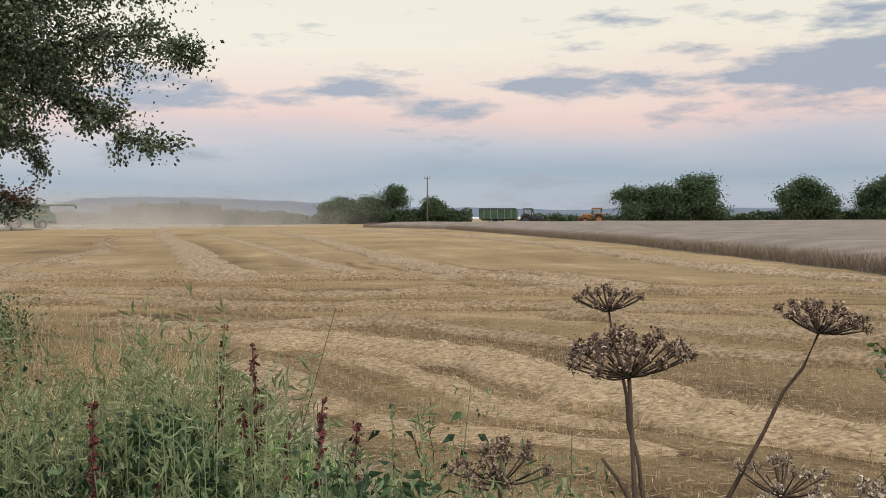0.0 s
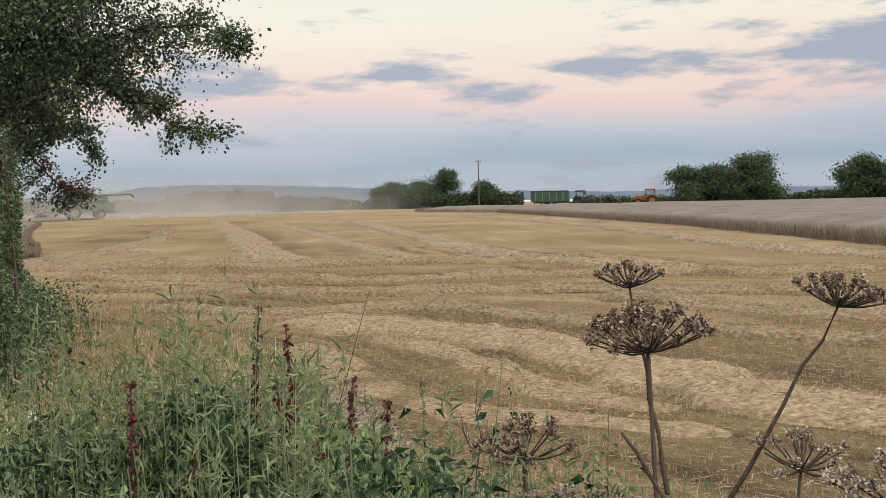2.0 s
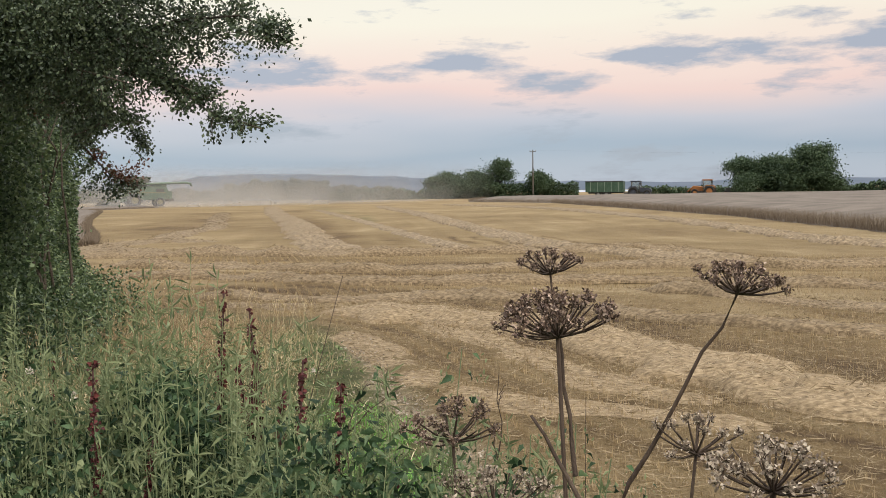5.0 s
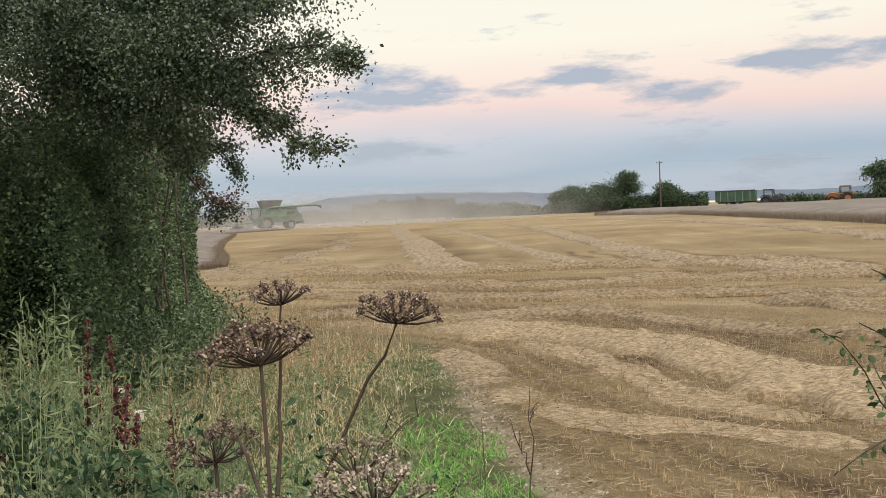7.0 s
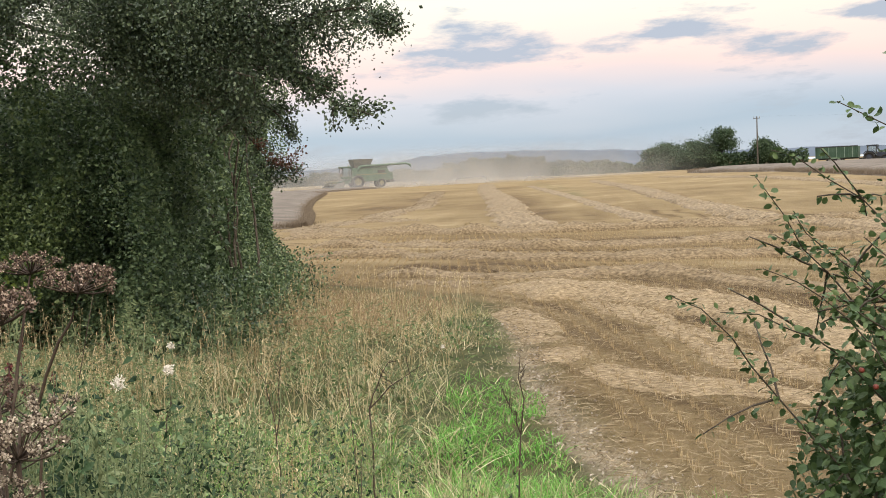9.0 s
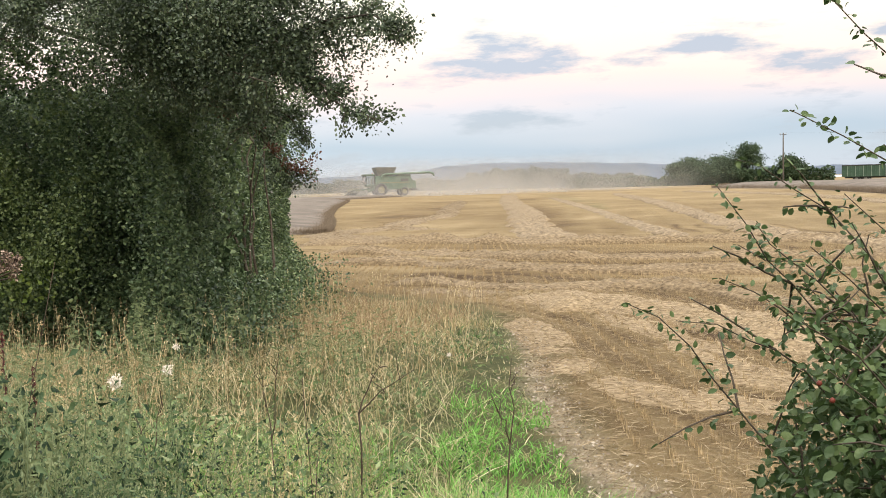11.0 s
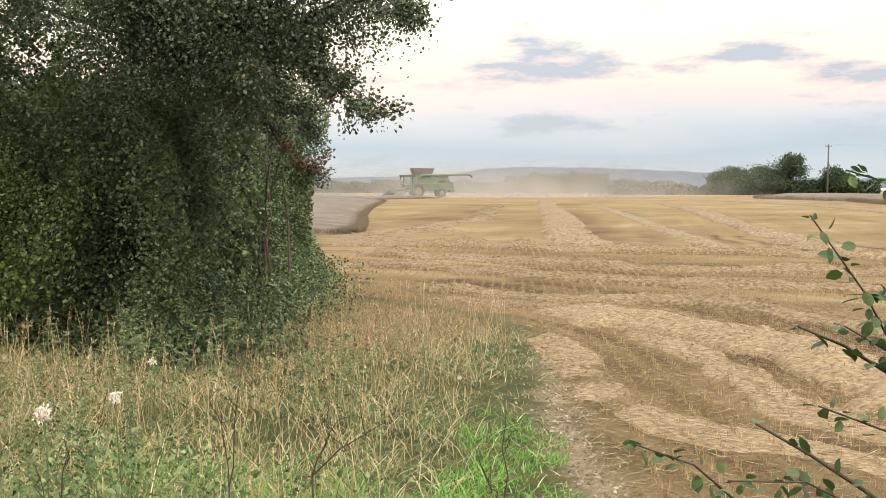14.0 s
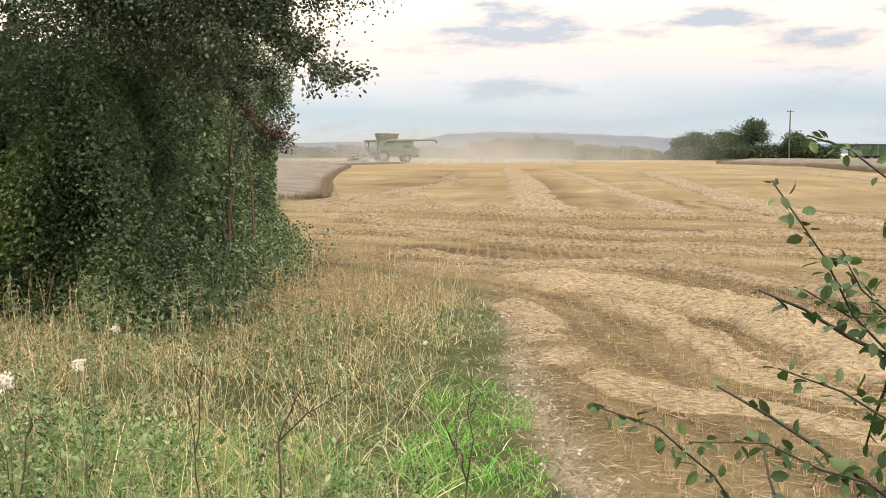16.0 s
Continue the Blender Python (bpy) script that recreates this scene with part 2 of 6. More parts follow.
def blade_arrays(p, h, lean, w, bend=0.35, segs=3):
    """Grass blades: tapering bent strips."""
    n = len(p)
    a = R.uniform(0, 2 * np.pi, n)
    la = R.uniform(0, 2 * np.pi, n)
    side = np.stack([np.cos(a), np.sin(a), np.zeros(n)], 1)
    ln = np.stack([np.cos(la), np.sin(la), np.zeros(n)], 1) * np.asarray(lean).reshape(-1, 1)
    h, w = np.asarray(h).reshape(-1, 1) * np.ones((n, 1)), np.asarray(w).reshape(-1, 1) * np.ones((n, 1))
    rows = []
    for i in range(segs):
        t = i / segs
        c = p + ln * h * (t * 0.3 + t * t * bend * 2) + np.array([0, 0, 1.0]) * h * (t - 0.25 * t * t * np.linalg.norm(ln, axis=1, keepdims=True))
        rows += [c - side * w * (1 - t * 0.6) / 2, c + side * w * (1 - t * 0.6) / 2]
    rows.append(p + ln * h * (0.3 + bend * 2) + np.array([0, 0, 1.0]) * h * (1 - 0.25 * np.linalg.norm(ln, axis=1, keepdims=True)))
    v = np.stack(rows, 1)
    f = []
    for i in range(segs - 1):
        f += [[2 * i, 2 * i + 1, 2 * i + 3], [2 * i, 2 * i + 3, 2 * i + 2]]
    f.append([2 * segs - 2, 2 * segs - 1, 2 * segs])
    k = 2 * segs + 1
    return v.reshape(-1, 3), (np.arange(n)[:, None, None] * k + np.array(f)[None]).reshape(-1, 3)


def tube_arrays(path, radii, sides=6):
    """A tapering tube round a polyline."""
    path = np.asarray(path, float)
    n = len(path)
    t = unit(np.gradient(path, axis=0))
    ref = np.where(np.abs(t[:, 2:3]) > 0.9, np.array([[1.0, 0, 0]]), np.array([[0, 0, 1.0]]))
    a = unit(np.cross(t, ref)); b = np.cross(t, a)
    ang = np.linspace(0, 2 * np.pi, sides, endpoint=False)
    radii = np.asarray(radii, float).reshape(-1, 1, 1) * np.ones((n, 1, 1))
    v = path[:, None] + radii * (a[:, None] * np.cos(ang)[None, :, None] + b[:, None] * np.sin(ang)[None, :, None])
    f = []
    for i in range(n - 1):
        for j in range(sides):
            k = (j + 1) % sides
            f.append((i * sides + j, i * sides + k, (i + 1) * sides + k)); f.append((i * sides + j, (i + 1) * sides + k, (i + 1) * sides + j))
    for j in range(1, sides - 1):
        f.append(((n - 1) * sides, (n - 1) * sides + j, (n - 1) * sides + j + 1))
    return v.reshape(-1, 3), np.array(f)


def joined(parts):
    """Joins lists of (verts, faces)."""
    vs, fs, o = [], [], 0
    for v, f in parts:
        vs.append(v); fs.append(np.asarray(f) + o); o += len(v)
    return np.concatenate(vs), np.concatenate(fs)


def curve3(a, b, sag=0.0, wob=0.0, n=7):
    """A slightly wavering line from a to b."""
    a, b = np.array(a, float), np.array(b, float)
    t = np.linspace(0, 1, n)[:, None]
    p = a + (b - a) * t
    p[:, 2] += sag * np.sin(np.pi * t[:, 0])
    if wob:
        p[1:-1] += R.normal(size=(n - 2, 3)) * wob
    return p


STUFF = ("loose_straw", "straw_clump", "catkin_fringe", "seed_whorl", "seed_cluster", "foliage", "inner_foliage", "crown_foliage", "autumn_foliage", "twig_tangle", "crop_stalk", "crown", "seed_head", "skirt_foliage", "climber_foliage", "stem_tangle")


def mesh_part(name, vf, mats, parent=None, label="", idx=None, smooth=False):
    ob = new(name, fast_mesh(name, vf[0], vf[1], mats, idx, smooth))
    if parent:
        ob.parent = parent
    if label:
        ob["label"] = label
    if name in STUFF:
        ob["kind"] = "stuff"
    return ob


def thing(name, x, y, z, label, category, group="", kind="", rz=0.0):
    ob = new(name)
    ob.empty_display_size = 0.1
    ob.matrix_basis = pose(x, y, z, 0, 0, rz)
    return tagged(ob, label, category, group, kind)


def part(name, bm, mat, parent, label=""):
    me = bpy.data.meshes.new(name)
    bm.to_mesh(me); bm.free()
    me.materials.append(mat)
    ob = new(name, me)
    ob.parent = parent
    if label:
        ob["label"] = label
    return ob


def smooth_line(points, step):
    """Evenly spaced points on a smooth curve through the given plan points."""
    p = np.array(points, float)
    p = np.vstack([2 * p[0] - p[1], p, 2 * p[-1] - p[-2]])
    out = []
    for i in range(1, len(p) - 2):
        n = max(2, int(np.linalg.norm(p[i + 1] - p[i]) / step))
        for t in np.linspace(0, 1, n, endpoint=False):
            out.append(0.5 * (2 * p[i] + (p[i + 1] - p[i - 1]) * t + (2 * p[i - 1] - 5 * p[i] + 4 * p[i + 1] - p[i + 2]) * t * t
                              + (3 * p[i] - p[i - 1] - 3 * p[i + 1] + p[i + 2]) * t ** 3))
    out.append(p[-2])
    return np.array(out)


def noise2(x, y, s, seed=0):
    """Smooth value noise on arrays."""
    g = np.random.default_rng(seed).random((64, 64))
    x, y = np.asarray(x) / s, np.asarray(y) / s
    xi, yi = np.floor(x).astype(int), np.floor(y).astype(int)
    fx, fy = x - xi, y - yi
    fx, fy = fx * fx * (3 - 2 * fx), fy * fy * (3 - 2 * fy)
    a, b, c, d = g[xi % 64, yi % 64], g[(xi + 1) % 64, yi % 64], g[xi % 64, (yi + 1) % 64], g[(xi + 1) % 64, (yi + 1) % 64]
    return (a * (1 - fx) + b * fx) * (1 - fy) + (c * (1 - fx) + d * fx) * fy


def line_dist(x, y, line):
    """Distance from points to a polyline, and the side (positive to its right)."""
    best, side = np.full(np.shape(x), 1e9), np.zeros(np.shape(x))
    for a, b in zip(line[:-1], line[1:]):
        d = b - a
        L = max(1e-9, d @ d)
        t = np.clip(((x - a[0]) * d[0] + (y - a[1]) * d[1]) / L, 0, 1)
        dx, dy = x - a[0] - d[0] * t, y - a[1] - d[1] * t
        r = np.hypot(dx, dy)
        m = r < best
        best = np.where(m, r, best)
        side = np.where(m, np.sign(dx * d[1] - dy * d[0]), side)
    return best, side

# ---- ground ----
VERGE = np.array([(-14.0, 22.0), (-8.3, 14.0), (-5.5, 12.6), (-3.5, 11.6), (-2.2, 9.8), (-1.3, 7.9), (-0.6, 6.5), (-0.1, 5.6), (0.5, 4.9), (1.6, 4.4), (4.0, 4.0), (12.0, 3.4), (60.0, 2.0)])
VERGE = smooth_line(VERGE, 0.5)
BROWN = [(smooth_line([(-6.5, 15.6), (-2.5, 14.6), (-0.1, 12.6), (0.8, 11.0), (1.4, 10.1), (2.3, 9.1), (3.3, 8.1), (6.0, 7.0)], 0.4), 0.45),
         (smooth_line([(-2.3, 11.2), (-1.5, 9.8), (-0.8, 8.7), (-0.1, 8.0), (1.0, 7.6)], 0.4), 0.28),
         (smooth_line([(-1.2, 7.4), (-0.3, 6.5), (0.8, 6.1), (3.0, 5.6)], 0.4), 0.2),
         (smooth_line([(-9.0, 15.4), (-4.0, 15.5), (0.0, 14.9), (3.0, 13.2), (7.0, 12.0)], 0.5), 0.4),
         (smooth_line([(-12.0, 22.4), (-6.0, 22.6), (0.0, 22.8), (5.0, 23.5)], 0.6), 0.5),
         (smooth_line([(-34.0, 88.0), (-19.5, 54.0), (-12.0, 36.5), (-7.3, 26.8)], 1.0), 1.3),
         (smooth_line([(-21.0, 40.0), (-26.0, 52.0), (-38.0, 80.0)], 1.0), 2.2)]
TRACK = smooth_line([(-2.5, 10.6), (-1.35, 7.9), (-0.65, 6.55), (-0.1, 5.6), (0.5, 4.9)], 0.3)


def axis(parts):
    return np.unique(np.concatenate([np.arange(*p) for p in parts]).round(3))


gx = axis([(-3000, -200, 140), (-200, -40, 8), (-40, -14, 0.5), (-14, 10, 0.13), (10, 40, 0.6), (40, 200, 8), (200, 3001, 140)])
gy = axis([(-200, -20, 20), (-20, 3, 1.0), (3, 16, 0.13), (16, 34, 0.22), (34, 60, 0.7), (60, 200, 4), (200, 3001, 140)])
X, Y = np.meshgrid(gx, gy)
vd, vs = line_dist(X, Y, VERGE)
cover = np.clip(0.5 + vs * vd / 0.5 + (noise2(X, Y, 0.35, 3) - 0.5) * 0.6, 0, 1)
weedy, _ = line_dist(X, Y, smooth_line([(-45.0, 122.0), (-25.5, 78.0), (-15.0, 52.0)], 2.0))
cover = np.maximum(cover, 0.55 * np.clip(1.2 - weedy / 0.6, 0, 1) * (noise2(X, Y, 4.0, 4) > 0.3))
tone = 0.53 + 0.2 * (noise2(X, Y, 0.9, 5) - 0.5) + 0.3 * (noise2(X, Y, 4.0, 6) - 0.5)
for ln, wd in BROWN:
    d, _ = line_dist(X, Y, ln)
    tone -= (0.22 if wd < 0.7 else 0.26) * np.clip(1.4 - d / wd + (noise2(X, Y, 0.5, 8) - 0.5), 0, 1)
HEAD = [smooth_line(p, 0.8) for p in ([(-12.0, 20.2), (-5.0, 19.4), (1.0, 20.5), (7.0, 20.4), (14.0, 18.0)], [(-8.0, 15.4), (-3.6, 13.6), (-1.0, 11.8), (1.2, 9.2), (3.4, 7.2), (7.0, 6.0)], [(-30.0, 100.0), (-15.7, 66.0), (-8.4, 44.6), (-3.5, 30.0), (1.0, 24.0)])]
hd, hsd = line_dist(X, Y, HEAD[0])
for hl in HEAD[1:]:
    d2, s2 = line_dist(X, Y, hl)
    m = d2 < hd
    hd, hsd = np.where(m, d2, hd), np.where(m, s2, hsd)
streak = noise2(hd * hsd + 40, X * 0.1 + Y * 0.05, 0.32, 14) + 0.6 * noise2(hd * hsd + 80, X * 0.2, 0.75, 15)
tone += 0.3 * (streak - 0.8) * np.clip(1.4 - Y / 60, 0.35, 1)
# narrow dark lines: wheel tracks, and swath-edge shade painted into the tone
for off in (-1.6, -0.9, 0.75, 1.5, 2.4):
    tone -= 0.5 * np.clip(1 - np.abs(hd * hsd - off + 0.5 * (noise2(X, Y, 1.6, 16) - 0.5)) / 0.16, 0, 1) * (noise2(X, Y, 2.2, 17) > 0.3) * (Y < 34)
td, _ = line_dist(X, Y, TRACK)
gravel = np.clip(0.9 - td / 0.18 + (noise2(X, Y, 0.2, 9) - 0.5), 0, 1)
Zg = 0.03 * (noise2(X, Y, 0.4, 11) - 0.5) + 0.05 * (noise2(X, Y, 1.7, 12) - 0.5)
Zg = np.where(np.hypot(X, Y) > 60, 0.0, Zg)
Zg = Zg - 0.1 * gravel * 0.3
nx, ny = len(gx), len(gy)
q = (np.arange(ny - 1)[:, None] * nx + np.arange(nx - 1)[None]).ravel()
g_me = fast_mesh("ground", np.stack([X, Y, Zg], -1).reshape(-1, 3), np.stack([q, q + 1, q + nx + 1, q + nx], 1), [], smooth=True)
for nm, arr in (("cover", cover), ("tone", np.clip(tone, 0, 1)), ("gravel", gravel)):
    at = g_me.attributes.new(nm, "FLOAT", "POINT")
    at.data.foreach_set("value", arr.astype(np.float32).ravel())

M_GROUND = bpy.data.materials.new("stubble_ground")
M_GROUND.use_nodes = True
gn, gl = M_GROUND.node_tree.nodes, M_GROUND.node_tree.links


def gnode(kind, **kw):
    n = gn.new(kind)
    for k, v in kw.items():
        n.inputs[k.replace("_", " ")].default_value = v
    return n


g_co = gn.new("ShaderNodeTexCoord")
g_map = gn.new("ShaderNodeMapping"); g_map.inputs["Scale"].default_value = (2.2, 0.5, 1); g_map.inputs["Rotation"].default_value = (0, 0, radians(-25))
gl.new(g_co.outputs["Object"], g_map.inputs[0])
g_n1 = gnode("ShaderNodeTexNoise", Scale=26.0, Detail=6.0, Roughness=0.7)
gl.new(g_map.outputs[0], g_n1.inputs["Vector"])
g_n2 = gnode("ShaderNodeTexNoise", Scale=0.35, Detail=5.0)
gl.new(g_map.outputs[0], g_n2.inputs["Vector"])
g_n3 = gnode("ShaderNodeTexNoise", Scale=2.6, Detail=8.0, Roughness=0.75)
gl.new(g_co.outputs["Object"], g_n3.inputs["Vector"])


def gmath(op, a, b, c=None):
    n = gn.new("ShaderNodeMath"); n.operation = op
    for i, v in enumerate((a, b, c)):
        if v is None:
            continue
        if isinstance(v, (int, float)):
            n.inputs[i].default_value = v
        else:
            gl.new(v, n.inputs[i])
    return n.outputs[0]


def gattr(name):
    n = gn.new("ShaderNodeAttribute"); n.attribute_name = name
    return n.outputs["Fac"]


g_f = gmath("ADD", gmath("MULTIPLY_ADD", g_n1.outputs[0], 0.55, -0.275), gmath("MULTIPLY_ADD", g_n2.outputs[0], 0.35, -0.175))
g_f = gmath("ADD", g_f, gmath("MULTIPLY_ADD", g_n3.outputs[0], 0.25, -0.125))
g_f = gmath("ADD", g_f, gattr("tone"))
g_r = gn.new("ShaderNodeValToRGB")
ramp_fill(g_r, [(0.0, (0.07, 0.043, 0.022)), (0.3, (0.15, 0.103, 0.05)), (0.6, (0.22, 0.160, 0.082)), (1.0, (0.34, 0.268, 0.16))])
gl.new(g_f, g_r.inputs[0])
g_rv = gn.new("ShaderNodeValToRGB")
ramp_fill(g_rv, [(0.3, (0.035, 0.045, 0.018)), (0.55, (0.09, 0.095, 0.04)), (0.8, (0.18, 0.15, 0.075))])
gl.new(g_n3.outputs[0], g_rv.inputs[0])
g_rg = gn.new("ShaderNodeValToRGB")
ramp_fill(g_rg, [(0.3, (0.20, 0.15, 0.10)), (0.5, (0.36, 0.29, 0.20)), (0.75, (0.52, 0.45, 0.34))])
gl.new(g_n1.outputs[0], g_rg.inputs[0])


def gmix(f, a, b):
    n = gn.new("ShaderNodeMix"); n.data_type = "RGBA"
    gl.new(f, n.inputs["Factor"]); gl.new(a, n.inputs["A"]); gl.new(b, n.inputs["B"])
    return n.outputs["Result"]


g_col = gmix(gattr("gravel"), gmix(gattr("cover"), g_r.outputs[0], g_rv.outputs[0]), g_rg.outputs[0])
g_b = gn["Principled BSDF"]
gl.new(g_col, g_b.inputs["Base Color"])
g_b.inputs["Roughness"].default_value, g_b.inputs["Specular IOR Level"].default_value = 0.9, 0.15
g_bp = gnode("ShaderNodeBump", Strength=0.9, Distance=0.06)
gl.new(gmath("ADD", g_n1.outputs[0], g_n3.outputs[0]), g_bp.inputs["Height"])
gl.new(g_bp.outputs[0], g_b.inputs["Normal"])
g_me.materials.append(M_GROUND)
ground = tagged(new("ground", g_me), "flat stubble field with a grassy verge beside a hedge", "ground", kind="structure")

# ---- straw swaths ----
PILE = [(0.10, 0.068, 0.037), (0.22, 0.16, 0.09), (0.36, 0.275, 0.168)]
M_PILE = material("straw_pile", PILE, 0.85, 20, 0.7, 60, stretch=(0.8, 1.4, 1.4), detail=9)
# darker browns for the headland and long ridges
PILE_DARK = [(0.08, 0.055, 0.03), (0.17, 0.123, 0.07), (0.30, 0.226, 0.136)]
M_PILE_HEAD = material("straw_pile_darker", PILE_DARK, 0.85, 20, 0.7, 60, stretch=(0.8, 1.4, 1.4), detail=9)
M_PILE_LONG = material("straw_pile_long", PILE_DARK, 0.85, 9, 0.6, 30, stretch=(1.4, 0.7, 1.4), detail=9)
SWATHS = [
    ([(-3.6, 13.2), (-1.9, 12.1), (-0.7, 11.5), (0.3, 10.3), (1.1, 9.3), (1.7, 8.3), (2.4, 7.6), (3.4, 7.1), (6.0, 6.4)], 1.25, 0.19),
    ([(-3.1, 11.5), (-1.95, 9.7), (-1.3, 8.5), (-0.5, 7.6), (0.5, 7.2), (2.2, 6.7)], 0.55, 0.08),
    ([(-2.3, 12.1), (-1.1, 10.6), (-0.3, 9.4), (0.4, 8.3), (1.4, 7.6)], 0.55, 0.09),
    ([(-6.5, 14.2), (-3.9, 14.0), (-2.1, 14.2), (-0.2, 13.2), (1.4, 12.0), (3.2, 11.3), (5.0, 10.6), (9.0, 9.6)], 1.0, 0.16),
    ([(0.3, 16.1), (2.0, 14.6), (4.5, 13.2), (9.0, 11.8)], 1.1, 0.150),
    ([(-10.2, 17.6), (-7.7, 17.7), (-4.8, 16.8), (-2.0, 16.9), (0.6, 17.4), (3.2, 16.6), (6.5, 15.4), (12.0, 14.0)], 1.1, 0.160),
    ([(-11.8, 20.4), (-8.6, 20.0), (-5.4, 19.3), (-2.8, 20.0), (0.6, 20.6), (3.4, 20.4), (6.0, 20.9), (9.0, 19.6), (13.0, 18.0)], 1.3, 0.170),
    ([(-14.5, 23.2), (-11.2, 23.9), (-7.9, 23.9), (-4.8, 24.5), (-2.0, 25.0), (2.0, 25.4)], 1.4, 0.210),
    ([(-30.0, 104.0), (-15.7, 66.0), (-8.4, 44.6), (-4.8, 34.6), (-2.4, 28.0), (0.2, 24.2), (3.0, 21.8)], 1.2, 0.26),
    ([(-24.0, 110.0), (-10.5, 85.0), (-2.5, 62.0), (2.2, 44.3), (4.6, 32.5), (6.6, 27.0), (9.5, 22.5), (14.0, 18.5)], 1.2, 0.26),
    ([(-45.0, 110.0), (-30.0, 75.0), (-18.2, 48.9), (-11.4, 33.0), (-7.6, 25.2)], 1.4, 0.26),
    ([(-14.2, 31.0), (-16.0, 31.2), (-16.6, 29.2), (-15.8, 26.6), (-13.0, 25.6)], 1.3, 0.200),
    ([(-17.0, 33.0), (-18.6, 37.5), (-20.4, 44.0), (-26.0, 56.0), (-36.0, 78.0)], 1.1, 0.22),
    ([(-31.4, 88.4), (-16.1, 53.5), (-8.7, 36.0), (-4.8, 27.2)], 0.8, 0.140),
    ([(-5.9, 13.3), (-4.4, 13.2), (-3.6, 13.0)], 0.7, 0.100),
]
for k, (pts, wd, hh) in enumerate(SWATHS):
    near = min(p[1] for p in pts) < 16
    wd = wd * (0.52 if 3 <= k <= 7 else 1.0)
    st = 0.07 if near else 0.2
    ln = smooth_line(pts, st)
    tg = unit(np.gradient(ln, axis=0)); nr = np.stack([tg[:, 1], -tg[:, 0]], 1)
    us = np.linspace(-1, 1, 23)
    jag = 1.05 + 0.7 * (noise2(np.arange(len(ln)) * st, 0 * tg[:, 0] + k, 0.5, 20 + k) - 0.5)
    ends = np.clip(np.minimum(np.arange(len(ln)), np.arange(len(ln))[::-1]) * st / 0.8, 0.05, 1)
    px = ln[:, None, 0] + nr[:, None, 0] * us[None] * (wd * 0.5 * jag)[:, None]
    py = ln[:, None, 1] + nr[:, None, 1] * us[None] * (wd * 0.5 * jag)[:, None]
    along = np.arange(len(ln))[:, None] * st + 0 * px
    across = us[None] * wd * 0.5 + 0 * px
    strand = np.abs(noise2(along * 0.35 + 0.4 * noise2(px, py, 0.4, 34), across + 0.15 * noise2(px, py, 0.5, 35), 0.13, 36) - 0.5)
    fine = np.abs(noise2(along * 0.3, across + 0.1 * noise2(px, py, 0.3, 37), 0.055, 38) - 0.5)
    lump = 0.35 + 0.35 * noise2(px, py, 0.9, 31) + 0.6 * noise2(px, py, 0.28, 32) + 0.25 * noise2(px, py, 0.1, 33) + 0.7 * strand + 0.6 * fine
    pz = (0.6 if k == 0 else 0.38 if k < 3 else 0.72 if k < 8 else 0.5) * hh * (1 - us[None] ** 2) ** 0.5 * lump * ends[:, None] - 0.02
    if 3 <= k <= 7:  # trodden headland straw lies in broken clumps
        pz = pz * np.clip(0.4 + 1.3 * noise2(along, across * 0.4 + k * 3, 0.8, 40 + k), 0.4, 1.5)
    nu, nl = len(us), len(ln)
    q = (np.arange(nl - 1)[:, None] * nu + np.arange(nu - 1)[None]).ravel()
    sw = thing("straw_swath", 0, 0, 0, "low ridge of pale loose straw lying on the stubble" if near else "long ridge of threshed straw across the stubble", "straw", "straw swaths")
    mesh_part("straw_ridge", (np.stack([px, py, pz], -1).reshape(-1, 3), np.stack([q, q + 1, q + nu + 1, q + nu], 1)), M_PILE_LONG if pts[0][1] > 40 or k == 12 else M_PILE if k < 3 else M_PILE_HEAD, sw, smooth=True)
    length = nl * st
    cnt = int(length * (600 if near else (170 if pts[0][1] < 34 else 14)) * wd)
    i, j = R.integers(0, nl, cnt), R.integers(0, nu, cnt)
    base = np.stack([px[i, j], py[i, j], pz[i, j] + 0.01], 1) + R.normal(size=(cnt, 3)) * [0.1, 0.1, 0.015]
    lie = np.column_stack([tg[i], np.zeros(cnt)]) * R.choice([-1, 1], (cnt, 1))
    dr = lie * (0.35 if near else 1.0) + R.normal(size=(cnt, 3)) * [0.7, 0.7, 0.3]
    big, slim = (0.55, 0.07) if near else (0.9, 0.07)
    mesh_part("loose_straw", diamond_arrays(base, dr, R.uniform(0.06, 0.2, cnt) * big, slim, 0.005), M_STRAW if near and k < 3 else M_STRAW_GREY, sw)

# stubble stalks and litter
M_STUBBLE = material("stubble_stalk", [(0.17, 0.115, 0.055), (0.32, 0.235, 0.125), (0.47, 0.37, 0.225)], 0.75, 2.5, 0, island=0.7)
cnt = 130000
sx, sy = R.uniform(-12, 10, cnt), 4.0 + 20 * R.random(cnt) ** 1.5
d, s = line_dist(sx, sy, VERGE)
row = np.round((sx * 0.9 + sy * 0.42) / 0.16) * 0.16
sx = (row - sy * 0.42) / 0.9 + R.normal(size=cnt) * 0.012
keep = (s * d < -0.1) & (np.abs(sx - 0.5) < 1.5 + 0.62 * sy)
td2, _ = line_dist(sx, sy, TRACK)
keep &= td2 > 0.3
sx, sy = sx[keep], sy[keep]
sp = np.stack([sx, sy, np.full(len(sx), -0.01)], 1)
stub = tagged(new("stubble", fast_mesh("stubble", *blade_arrays(sp, R.uniform(0.04, 0.1, len(sp)), R.uniform(0, 0.5, len(sp)), R.uniform(0.005, 0.009, len(sp)), 0.2, 1), M_STUBBLE)), "rows of short cut straw stubble", "stubble", kind="stuff")
cnt = 90000
